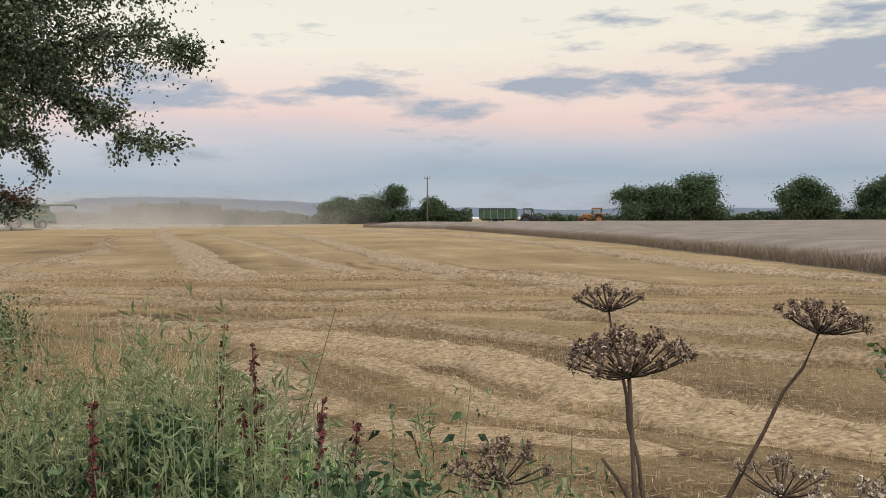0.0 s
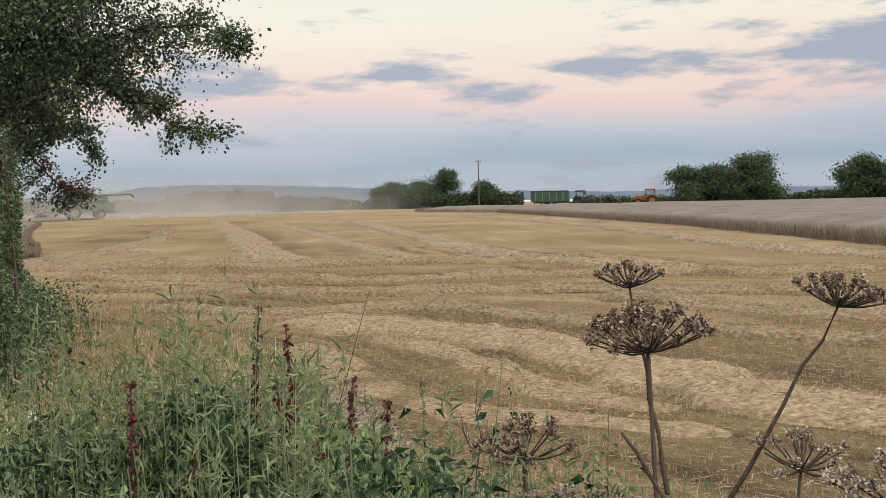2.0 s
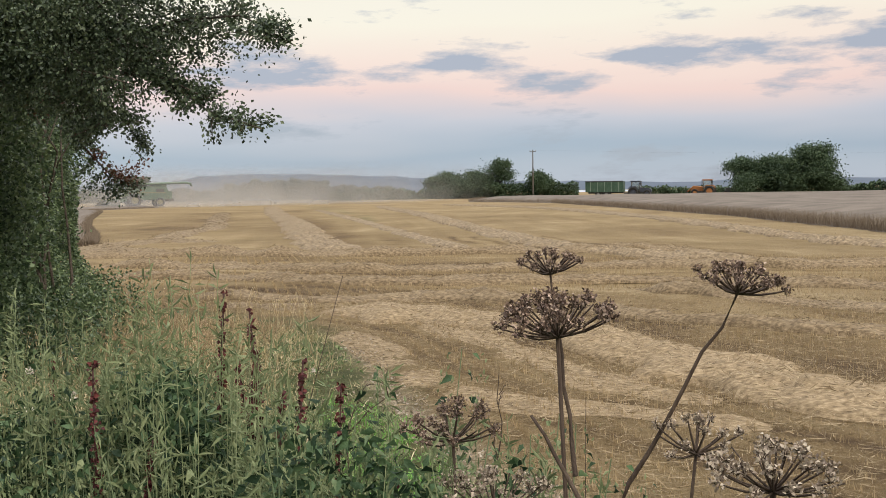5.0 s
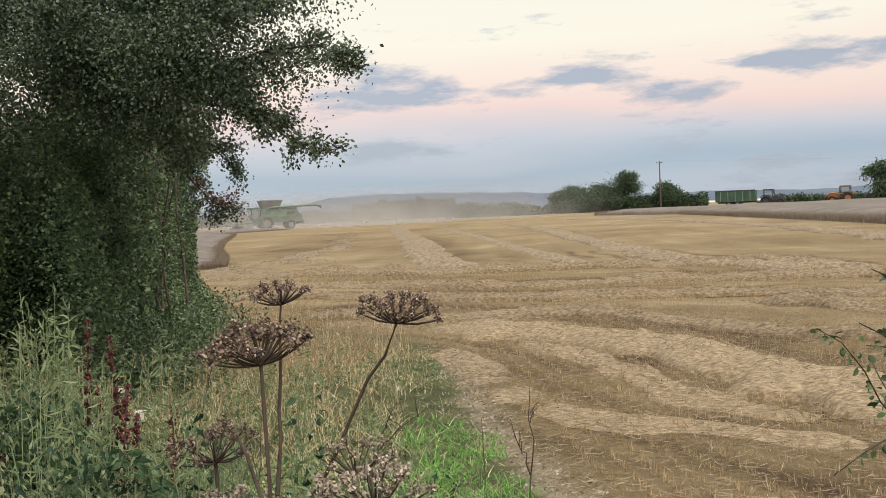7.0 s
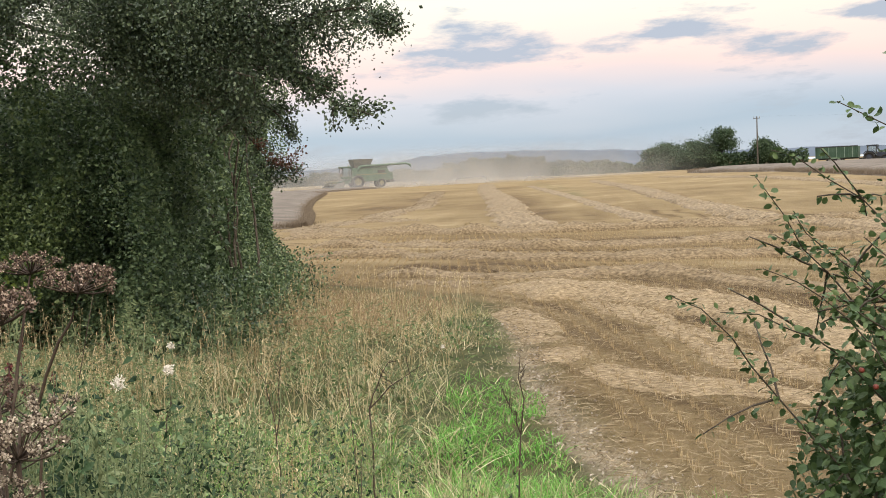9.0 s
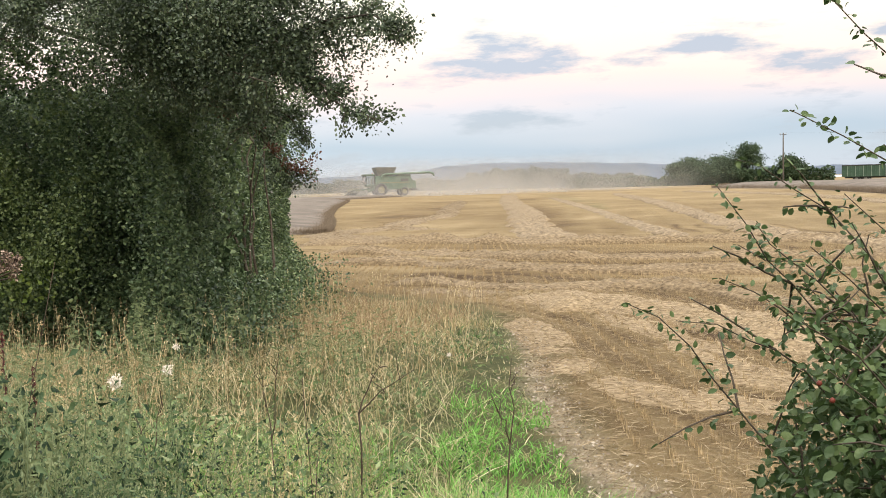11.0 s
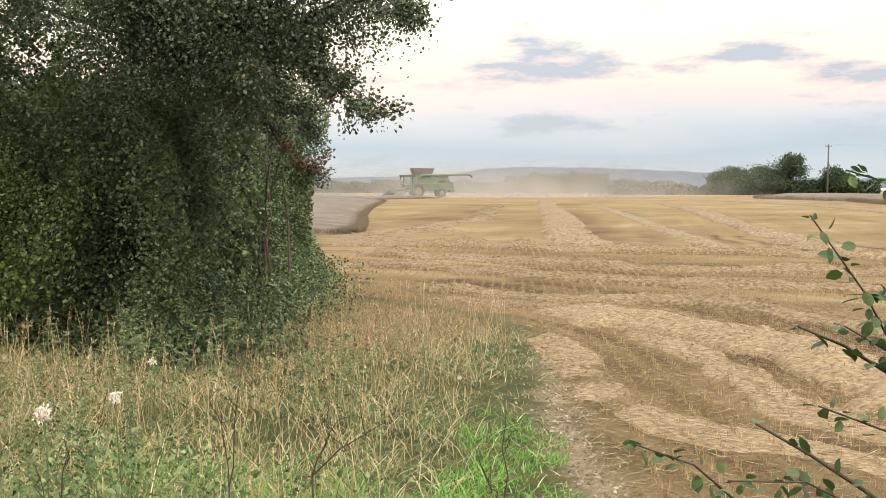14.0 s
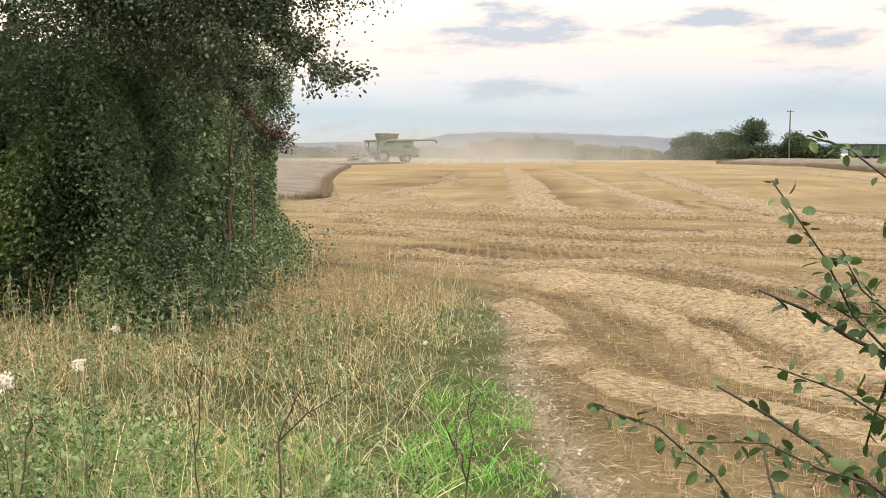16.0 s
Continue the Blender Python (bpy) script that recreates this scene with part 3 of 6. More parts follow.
sx, sy = R.uniform(-7, 6, cnt), 4.4 + 11 * R.random(cnt) ** 1.7
d, s = line_dist(sx, sy, VERGE)
k = s * d < 0.1
lp = np.stack([sx, sy, R.uniform(0.005, 0.05, cnt)], 1)[k]
tagged(new("straw_litter", fast_mesh("straw_litter", *diamond_arrays(lp, R.normal(size=lp.shape) * [1, 1, 0.15], R.uniform(0.04, 0.15, len(lp)), 0.035, 0.005), M_STRAW)), "scattered chopped straw lying on the ground", "straw", kind="stuff")
# stones and chips on the track edge
cnt = 1400
i = R.integers(0, len(TRACK), cnt)
gp = np.column_stack([TRACK[i] + R.normal(size=(cnt, 2)) * 0.13, R.uniform(0.0, 0.02, cnt)])
M_GRAVEL = material("gravel", [(0.16, 0.12, 0.085), (0.28, 0.235, 0.18), (0.42, 0.37, 0.30)], 0.85, 20, 0, island=0.8)
tagged(new("gravel", fast_mesh("gravel", *diamond_arrays(gp, R.normal(size=gp.shape) * [1, 1, 0.3], R.uniform(0.012, 0.035, cnt), 0.7), M_GRAVEL)), "pale stones and chaff on the bare track edge", "gravel", kind="stuff")

# ---- standing crops ----
M_CROP = material("ripe_crop", [(0.07, 0.055, 0.042), (0.115, 0.093, 0.074), (0.165, 0.135, 0.108)], 0.9, 0.5, 1.0, 9, detail=9)
M_CROP_EDGE = material("crop_stalk", [(0.10, 0.074, 0.05), (0.15, 0.115, 0.082), (0.21, 0.17, 0.125)], 0.85, 3, 0, island=0.7)


def crop_block(edge, ys, out, label, top=0.62):
    """Standing corn from its edge line out to one side, with a fringe of stalks along the edge."""
    e = np.array(edge)
    xe = np.interp(ys, e[:, 1], e[:, 0])
    us = np.concatenate([[0, 0.004, 0.012], np.linspace(0.03, 1, 40)])
    PX = xe[:, None] + (out - xe)[:, None] * us[None]
    PY = ys[:, None] + 0 * PX
    PZ = top + 0.1 * (noise2(PX, PY, 1.1, 41) - 0.5) + 0.12 * (noise2(PX, PY, 6, 42) - 0.5)
    PZ[:, 0] = 0.0
    PZ[:, 1] = top * 0.6
    PZ[0, :], PZ[-1, :] = 0, 0
    nu, nl = PX.shape[1], len(ys)
    q = (np.arange(nl - 1)[:, None] * nu + np.arange(nu - 1)[None]).ravel()
    ob = thing("standing_crop", 0, 0, 0, label, "crop", kind="stuff")
    mesh_part("crop_canopy", (np.stack([PX, PY, PZ], -1).reshape(-1, 3), np.stack([q, q + 1, q + nu + 1, q + nu], 1)), M_CROP, ob, smooth=True)
    n = 30000
    yy = ys[0] + (ys[-1] - ys[0]) * R.random(n) ** 1.7
    sgn = np.sign(out)
    xx = np.interp(yy, e[:, 1], e[:, 0]) + sgn * R.exponential(0.35, n)
    pp = np.stack([xx, yy, np.zeros(n)], 1)
    n2 = 4000
    p2 = np.stack([np.interp(ys[0], e[:, 1], e[:, 0]) + sgn * R.uniform(0, 12, n2), ys[0] + R.exponential(0.4, n2), np.zeros(n2)], 1)
    pp = np.concatenate([pp, p2])
    mesh_part("crop_stalk", blade_arrays(pp, R.uniform(0.6, 1.12, len(pp)) * top, R.uniform(0, 0.7, len(pp)), 0.012, 0.3, 2), M_CROP_EDGE, ob)
    return ob


crop_block([(16.0, 8.0), (11.2, 20.0), (9.2, 27.0), (7.2, 38.3), (4.1, 55.3), (-3.6, 84.0), (-13.0, 117.0), (-27.0, 138.0), (-30.0, 166.0)], np.concatenate([np.arange(18, 60, 0.5), np.arange(60, 166, 2.0)]), 260.0, "standing ripe grey-brown corn with a cut edge")
crop_block([(-17.0, 28.5), (-18.4, 31.0), (-20.9, 35.0), (-27.6, 45.0), (-38.2, 62.0), (-56.0, 92.0), (-64.0, 100.0), (-66.0, 122.0)], np.concatenate([np.arange(28.5, 60, 0.5), np.arange(60, 123, 2.0)]), -200.0, "standing ripe corn, not yet cut, beside the stubble", 0.28)

# ---- hedge with overhanging tree ----
hedge = thing("hedge", -6.0, 9.0, 0, "tall overgrown dark green hedge with overhanging leafy boughs beside the field", "hedge")


def hedge_local(v):
    return v - np.array([-6.0, 9.0, 0.0])


def face_leaves(a, b, zmax, n, inward, size, seed, rough=1.0):
    """Leaf positions along one clipped, uneven side of the hedge."""
    a, b, inward = np.array(a), np.array(b), unit(np.array(inward, float))
    u = R.random(n)
    z = 0.02 + zmax * (0.85 + 0.35 * noise2(u * 9, u * 0, 0.8, seed + 2)) * R.random(n) ** 0.92
    L = np.linalg.norm(b - a)
    bulge = 0.75 * noise2(u * L + 5, z, 0.75, seed) + 0.35 * noise2(u * L, z, 0.26, seed + 1) + 0.12 * np.sin(z * 1.4)
    dep = R.exponential(0.13, n) + (bulge - 0.35) * rough - 0.25 * np.clip(0.8 - z, 0, 1)
    p = a + (b - a) * u[:, None] + inward * dep[:, None]
    pts = np.column_stack([p, z])
    d = R.normal(size=(n, 3)) * 0.7 + np.array([-inward[0], -inward[1], -0.25])
    return pts, d, R.uniform(0.6, 1.25, n) * size


pf, df, sf = face_leaves((-12.5, 8.2), (-4.5, 7.15), 3.0, 135000, (0.12, 1.0), 0.044, 50, 1.1)
pr, drr, sr = face_leaves((-4.5, 7.15), (-8.0, 14.2), 3.1, 85000, (-0.88, -0.45), 0.042, 60, 0.6)
mesh_part("foliage", (lambda v, f: (hedge_local(v), f))(*diamond_arrays(np.concatenate([pf, pr]), np.concatenate([df, drr]), np.concatenate([sf, sr]), 0.7)), M_HEDGE, hedge, "small dark green leaves")
# dark twiggy inside
core = []
for i in range(120):
    x = R.uniform(-12.3, -6.2); y = 9.1 + R.uniform(0, 1.6) + (-4.6 - x) * 0.1
    core.append(tube_arrays(curve3((x, y, 0), (x + R.normal() * 0.5, y + R.normal() * 0.4, R.uniform(2.2, 3.4)), 0, 0.08, 6), np.linspace(0.025, 0.008, 6), 4))
for i in range(90):
    t = R.random(); x, y = -7.3 - 2.9 * t + R.normal() * 0.2, 8.4 + 5.8 * t
    core.append(tube_arrays(curve3((x, y, 0), (x + R.normal() * 0.4, y + R.normal() * 0.4, R.uniform(2.0, 3.0)), 0, 0.08, 6), np.linspace(0.035, 0.012, 6), 4))
cv, cf = joined(core)
mesh_part("twig_tangle", (hedge_local(cv), cf), M_BARK, hedge, "bare dark twigs")
inner = R.uniform(size=(56000, 3)) * [7.1, 1.5, 2.8] + [-12.9, 8.4, 0]
inner2 = R.uniform(size=(14000, 3)) * [1.7, 5.6, 2.7] + [-7.6, 9.0, 0]
inner2[:, 0] -= (inner2[:, 1] - 8.4) * 0.45
inn = np.concatenate([inner, inner2])
mesh_part("inner_foliage", (lambda v, f: (hedge_local(v), f))(*diamond_arrays(inn, R.normal(size=inn.shape), R.uniform(0.06, 0.12, len(inn)), 0.75)), M_HEDGE, hedge)

# overhanging boughs
TIPS = [(-1.30, 5.85, 2.50), (-1.42, 5.62, 1.98), (-1.75, 5.6, 2.95), (-1.95, 5.6, 3.45), (-2.35, 5.7, 2.3), (-2.7, 6.0, 2.05), (-2.9, 5.6, 2.8), (-3.75, 8.2, 1.66), (-3.1, 7.2, 2.0), (-2.5, 6.5, 2.5),
        (-3.6, 5.7, 3.1), (-4.6, 5.6, 3.0), (-5.8, 5.7, 3.2), (-2.7, 6.1, 3.9), (-3.9, 6.3, 4.2), (-5.4, 6.3, 4.3), (-7.2, 6.3, 4.1), (-8.8, 6.6, 3.6), (-10.5, 6.8, 3.7), (-3.3, 7.6, 2.6), (-3.5, 6.3, 2.35), (-4.3, 6.6, 2.6), (-3.0, 6.9, 3.2), (-1.9, 5.9, 2.2)]
limb, lv, ld_, ls_, red_v = [], [], [], [], []
limb.append(tube_arrays(np.array([(-6.0, 9.0, 0), (-6.05, 8.95, 0.8), (-6.0, 8.8, 1.7), (-5.9, 8.6, 2.5), (-5.8, 8.4, 3.3)]), [0.2, 0.17, 0.15, 0.12, 0.08], 9))
reds = []
for k, tip in enumerate(TIPS):
    tip = np.array(tip)
    root = np.array([-5.2, 7.6, R.uniform(2.8, 3.5)]) if tip[0] > -5 else np.array([tip[0] - 0.2, 8.2, 3.0])
    path = curve3(root, tip, 0.22, 0.07, 9)
    limb.append(tube_arrays(path, np.linspace(0.03, 0.004, 9), 5))
    lv.append((path[-1] + R.normal(size=(70, 3)) * 0.07 - (path[-1] - path[-2]) * R.random((70, 1)), R.normal(size=(70, 3)) + [0, 0, -0.3], R.uniform(0.02, 0.036, 70)))
    for j in range(30):
        t = 0.3 + 0.7 * R.random() ** 0.8
        i = t * 8; i0 = min(int(i), 7)
        b0 = path[i0] + (path[i0 + 1] - path[i0]) * (i - i0)
        dirn = unit(R.normal(size=3) * [1, 1, 0.8] + unit(path[-1] - path[0]) * 0.9 + [0, 0, -0.15])
        ln2 = R.uniform(0.18, 0.5) * (1.15 - 0.6 * t)
        end = b0 + dirn * ln2
        limb.append(tube_arrays(curve3(b0, end, -0.02, 0.01, 4), np.linspace(0.006, 0.002, 4), 3))
        n = int(170 * ln2 / 0.35) + 24
        tt = R.random((n, 1))
        pts = b0 + (end - b0) * tt + R.normal(size=(n, 3)) * 0.035
        (reds if (k == 7 and R.random() < 0.5) else lv).append((pts, R.normal(size=(n, 3)) * 0.8 + dirn + [0, 0, -0.3], R.uniform(0.02, 0.036, n)))
for ec, er, cnt in (((-2.95, 6.25, 2.95), (1.25, 0.7, 0.8), 130), ((-4.3, 6.7, 3.4), (1.4, 0.9, 1.1), 120), ((-6.6, 6.9, 3.8), (2.2, 0.9, 1.0), 150), ((-9.5, 7.2, 3.8), (2.2, 0.9, 0.9), 130)):
    for i in range(cnt):
        c = np.array(ec) + unit(R.normal(size=3)) * R.random() ** 0.4 * np.array(er)
        b0 = c + unit(np.array([-5.2, 7.8, 3.0]) - c) * R.uniform(0.3, 0.6)
        limb.append(tube_arrays(curve3(b0, c, 0.03, 0.02, 4), np.linspace(0.007, 0.002, 4), 3))
        n = 270
        lv.append((c + R.normal(size=(n, 3)) * [0.14, 0.12, 0.09], R.normal(size=(n, 3)) + [0, 0, -0.3], R.uniform(0.019, 0.034, n)))
v, f = joined(limb)
mesh_part("bough", (hedge_local(v), f), M_BARK, hedge, "dark grey-brown branches", smooth=True)
for nm, ll, mt, lb in (("crown_foliage", lv, M_CROWN, "sparser leaves hanging from the boughs"), ("autumn_foliage", reds, M_HEDGE_RED, "a few reddish-brown leaves")):
    v, f = diamond_arrays(np.concatenate([a for a, _, _ in ll]), np.concatenate([b for _, b, _ in ll]), np.concatenate([c for _, _, c in ll]), 0.68)
    mesh_part(nm, (hedge_local(v), f), mt, hedge, lb)
n = 15000
u = R.random(n)
sk = np.column_stack([-4.5 - 2.2 * u + R.normal(size=n) * 0.3 + 0.2, 7.2 + 4.6 * u + R.normal(size=n) * 0.35, 0.55 * R.random(n) ** 1.1 * (0.5 + 0.8 * noise2(u * 5, u * 0, 0.6, 71))])
mesh_part("skirt_foliage", (lambda v, f: (hedge_local(v), f))(*diamond_arrays(sk, R.normal(size=sk.shape) + [0.5, -0.6, 0.2], R.uniform(0.03, 0.06, n), 0.6)), M_HEDGE, hedge, "low leafy skirt spreading into the grass")
# paler hawthorn growth standing forward of the hedge, sunlit look put into its colour
cc = np.column_stack([R.uniform(-8.6, -5.7, 95), R.uniform(6.95, 7.35, 95), R.uniform(0.5, 2.7, 95)])
lp = np.repeat(cc, 110, 0) + R.normal(size=(95 * 110, 3)) * [0.14, 0.09, 0.12]
mesh_part("climber_foliage", (lambda v, f: (hedge_local(v), f))(*diamond_arrays(lp, R.normal(size=lp.shape) + [0.2, -0.7, -0.2], R.uniform(0.03, 0.06, len(lp)), 0.65)), M_HEDGE_PALE, hedge, "paler olive-green hawthorn leaves")
# climbing bright leaves low on the hedge
n = 190
lp = np.column_stack([R.normal(-6.5, 0.26, n), R.normal(7.2, 0.15, n), R.uniform(0.55, 1.0, n)])
mesh_part("climber_foliage", (lambda v, f: (hedge_local(v), f))(*leaf_arrays(lp, R.normal(size=lp.shape) + [0, -1, -0.3], R.uniform(0.04, 0.07, n), 0.8)), M_LIME, hedge, "bright yellow-green climber leaves")
# ---- verge grasses ----


def grass(name, n, xs, ys, test, h, w, mat, label, lean=0.5, bend=0.3):
    x, y = R.uniform(*xs, n), ys[0] + (ys[1] - ys[0]) * R.random(n) ** 1.1
    d, s = line_dist(x, y, VERGE)
    hd, hs = line_dist(x, y, np.array([(-12.5, 7.9), (-4.5, 7.0), (-7.8, 14.2)]))
    keep = test(x, y, s * d) & ~((hs < 0) & (x < -4.1) & (y > 7.2))
    keep &= R.random(n) < 0.15 + 1.5 * np.clip(noise2(x, y, 0.28, 79) - 0.15, 0, 1)
    x, y, edge = x[keep], y[keep], d[keep]
    p = np.stack([x, y, np.full(len(x), -0.02)], 1)
    hh = R.uniform(h[0], h[1], len(x)) * (0.1 + 0.9 * noise2(x, y, 0.7, 77) + 0.9 * noise2(x, y, 0.2, 78)) * np.clip(0.32 + 0.5 * edge, 0, 1) * np.clip(1.35 - 0.1 * y, 0.55, 1)
    v, f = blade_arrays(p, hh, R.uniform(0.1, lean, len(x)), R.uniform(w[0], w[1], len(x)), bend)
    return tagged(new(name, fast_mesh(name, v, f, mat)), label, "grass", kind="stuff")


def tongue(x, y):
    d, _ = line_dist(x, y, np.array([(-1.35, 7.0), (-0.95, 6.2), (-0.45, 5.2), (-0.05, 4.2)]))
    return d


def shade_zone(x, y):
    return (y - 7.0) ** 2 + (x + 4.6) ** 2


grass("verge_grass", 100000, (-9, 2.2), (2.2, 12.5), lambda x, y, s: (s > 0.15) & (x < 0.4 + 0.1 * y) & (y < 8.5 - 0.6 * (x + 4) + 3) & (tongue(x, y) > 0.6 * R.random(len(x)) - 0.18), (0.13, 0.36), (0.005, 0.010), M_GRASS_MIX, "rough mixed green and tan verge grass", 1.7, 0.5)
grass("dry_grass", 32000, (-9, 0.5), (2.4, 11.5), lambda x, y, s: (s > 0.3) & (tongue(x, y) > 0.7) & (noise2(x, y, 0.9, 91) > 0.34), (0.2, 0.46), (0.004, 0.008), M_GRASS_DRY, "tall dry straw-coloured grass", 1.7, 0.5)
grass("green_grass", 60000, (-3.6, 1.2), (2.6, 11.4), lambda x, y, s: (s > 0.05) & (tongue(x, y) < (0.1 + 0.45 * noise2(x, y, 0.4, 92)) * np.clip(1.7 - 0.14 * y, 0.5, 1.15)), (0.14, 0.32), (0.006, 0.01), M_GRASS, "fresh bright green grass along the track", 1.4, 0.5)
grass("reddish_grass", 26000, (-7.6, -3.0), (8.8, 13.0), lambda x, y, s: (s > 0.1) & (x < -3.3 - 0.5 * (R.random(len(x)) - 0.5)) & (y > 9.0 - 0.25 * (x + 5)), (0.2, 0.42), (0.003, 0.006), M_GRASS_RED, "patch of tall reddish-brown seeding grass", 0.6)
grass("near_grass", 30000, (-2.4, 2.6), (1.9, 4.8), lambda x, y, s: (s > 0.0) & (x < 2.5), (0.15, 0.4), (0.0015, 0.0035), M_GRASS_MIX, "long grass among the weeds of the bank", 0.7)

grass("bank_grass", 16000, (-2.6, 1.4), (2.0, 5.0), lambda x, y, s: (s > 0.0) & (x < 1.2) & (noise2(x, y, 0.6, 93) > 0.38), (0.15, 0.4), (0.003, 0.006), M_GRASS, "lush green grass tufts on the bank", 1.5, 0.5)

# fine seed stalks above the grass
n = 1500
x, y = R.uniform(-7.5, 0.2, n), R.uniform(3.2, 11.5, n)
d, s = line_dist(x, y, VERGE)
k = (s * d > 0.4) & (tongue(x, y) > 0.6)
parts_ = []
for a, b in zip(x[k], y[k]):
    top = np.array([a + R.normal() * 0.09, b + R.normal() * 0.09, R.uniform(0.32, 0.58)])
    parts_.append(tube_arrays(curve3((a, b, 0), top, 0, 0.008, 4), [0.002, 0.0018, 0.0015, 0.001], 3))
    m = 10
    hp = top - np.column_stack([np.zeros(m), np.zeros(m), R.uniform(0, 0.12, m)])
    parts_.append(diamond_arrays(hp, R.normal(size=(m, 3)) * 0.5 + [0, 0, 0.9], R.uniform(0.012, 0.03, m), 0.3))
tagged(new("seeding_grass", fast_mesh("seeding_grass", *joined(parts_), M_GRASS_DRY)), "thin dry grass stalks with seed heads", "grass", kind="stuff")

# ---- nettles ----


def nettle(height, pale, seed):
    """Nettle: square stem with pairs of toothed drooping leaves and hanging catkins."""
    global R
    keep, R = R, np.random.default_rng(seed)
    ob = thing("nettle", 0, 0, 0, "tall green stinging nettle among verge weeds" if not pale else "pale grey-green nettle going to seed", "plant", "nettles")
    lean = R.normal(size=2) * 0.06 * height
    path = curve3((0, 0, 0), (lean[0], lean[1], height), 0, 0.006, 9)
    mesh_part("stem", tube_arrays(path, np.linspace(0.0016, 0.0005, 9), 5), M_NSTEM, ob)
    P_, D_, S_, cat = [], [], [], []
    levels = int(height / 0.03)
    for i in range(levels):
        z = height * (0.3 + 0.7 * (i + 1) / levels)
        t = z / height * 8; j = min(int(t), 7)
        c = path[j] + (path[j + 1] - path[j]) * (t - j)
        a = (i % 2) * np.pi / 2 + R.normal() * 0.25
        size = (0.03 - 0.018 * (z / height) ** 3.0) * R.uniform(0.8, 1.2)
        for q in range(2):
            ang = a + q * np.pi
            d = np.array([np.cos(ang), np.sin(ang), -0.2 - 0.6 * R.random()])
            P_.append(c + d * 0.012); D_.append(d); S_.append(size)
            if z > height * 0.45:
                m = 9
                cp = c + np.array([np.cos(ang), np.sin(ang), 0]) * R.uniform(0.01, 0.035, (m, 1)) + np.array([0, 0, -1]) * R.uniform(0, 0.035, (m, 1))
                cat.append(diamond_arrays(cp, R.normal(size=(m, 3)) * 0.4 + [0, 0, -1], R.uniform(0.003, 0.0075, m), 0.4))
    v, f = leaf_arrays(np.array(P_), np.array(D_), np.array(S_), 0.52, 0.3, 0.45)
    mesh_part("foliage", (v, f), M_NETTLE_PALE if pale else M_NETTLE, ob)
    if cat:
        mesh_part("catkin_fringe", joined(cat), M_NETTLE_PALE, ob, "pale hanging seed tassels")
    R = keep
    return ob




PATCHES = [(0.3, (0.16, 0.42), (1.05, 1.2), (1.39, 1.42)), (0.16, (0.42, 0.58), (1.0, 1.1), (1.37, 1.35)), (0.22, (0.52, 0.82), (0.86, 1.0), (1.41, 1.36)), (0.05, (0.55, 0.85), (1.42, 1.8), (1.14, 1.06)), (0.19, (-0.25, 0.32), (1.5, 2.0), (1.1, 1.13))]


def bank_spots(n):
    """Weedy bank places, patch by patch, with tops fitted to the camera's view."""
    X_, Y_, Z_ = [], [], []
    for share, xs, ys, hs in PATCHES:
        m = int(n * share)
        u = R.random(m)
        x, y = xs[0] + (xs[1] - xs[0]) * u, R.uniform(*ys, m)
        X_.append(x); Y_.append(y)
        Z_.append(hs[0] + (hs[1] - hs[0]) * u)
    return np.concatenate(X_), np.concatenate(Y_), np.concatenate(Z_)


NET = [nettle(h, p, 200 + i) for i, (h, p) in enumerate([(1.28, False), (1.1, False), (1.2, True), (0.95, False), (0.8, False), (1.32, False)])]
spots = []
# nettles on the bank, in patches fitted to the camera's view
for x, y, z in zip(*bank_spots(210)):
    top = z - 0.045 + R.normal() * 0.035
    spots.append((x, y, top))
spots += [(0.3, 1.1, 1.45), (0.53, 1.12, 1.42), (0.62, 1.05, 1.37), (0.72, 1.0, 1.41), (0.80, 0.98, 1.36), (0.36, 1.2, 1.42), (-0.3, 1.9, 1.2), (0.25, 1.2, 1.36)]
# weeds lower in the verge, placed to fit the camera's later view
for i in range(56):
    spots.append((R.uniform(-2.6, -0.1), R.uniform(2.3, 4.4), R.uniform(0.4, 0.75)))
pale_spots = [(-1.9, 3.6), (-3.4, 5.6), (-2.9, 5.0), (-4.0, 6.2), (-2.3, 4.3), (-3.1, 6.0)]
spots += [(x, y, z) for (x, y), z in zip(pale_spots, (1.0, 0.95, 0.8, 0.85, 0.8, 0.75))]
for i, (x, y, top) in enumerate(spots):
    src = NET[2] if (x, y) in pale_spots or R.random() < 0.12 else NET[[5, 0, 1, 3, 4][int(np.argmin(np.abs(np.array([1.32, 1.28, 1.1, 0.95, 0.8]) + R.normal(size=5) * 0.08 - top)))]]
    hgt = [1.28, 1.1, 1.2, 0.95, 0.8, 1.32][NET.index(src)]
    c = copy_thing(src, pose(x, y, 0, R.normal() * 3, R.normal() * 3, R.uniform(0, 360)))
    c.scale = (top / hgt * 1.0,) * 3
for i, ob in enumerate(NET):
    ob.matrix_basis = pose(-1.1 - 0.35 * i, 2.6 + 0.2 * i, 0, 0, 0, 40 * i)
    ob.scale = (0.8,) * 3

# low leafy undergrowth of the bank
n = 60000
x, y, z = bank_spots(n)
n = len(x)
zt = z - 0.07 + 0.14 * (noise2(x, y, 0.3, 95) - 0.5) + 0.2 * (noise2(x, y, 0.09, 96) - 0.5)
p = np.stack([x, y, zt * R.random(n) ** 0.35], 1)
v, f = leaf_arrays(p, R.normal(size=p.shape) + [0, 0, -0.7], R.uniform(0.007, 0.016, len(p)), 0.5, 0.3, 0.5)
tagged(new("undergrowth", fast_mesh("undergrowth", v, f, M_NETTLE)), "dense green weeds and bindweed on the bank", "weeds", kind="stuff")
n = 5000
x, y, z = bank_spots(n)
n = len(x)
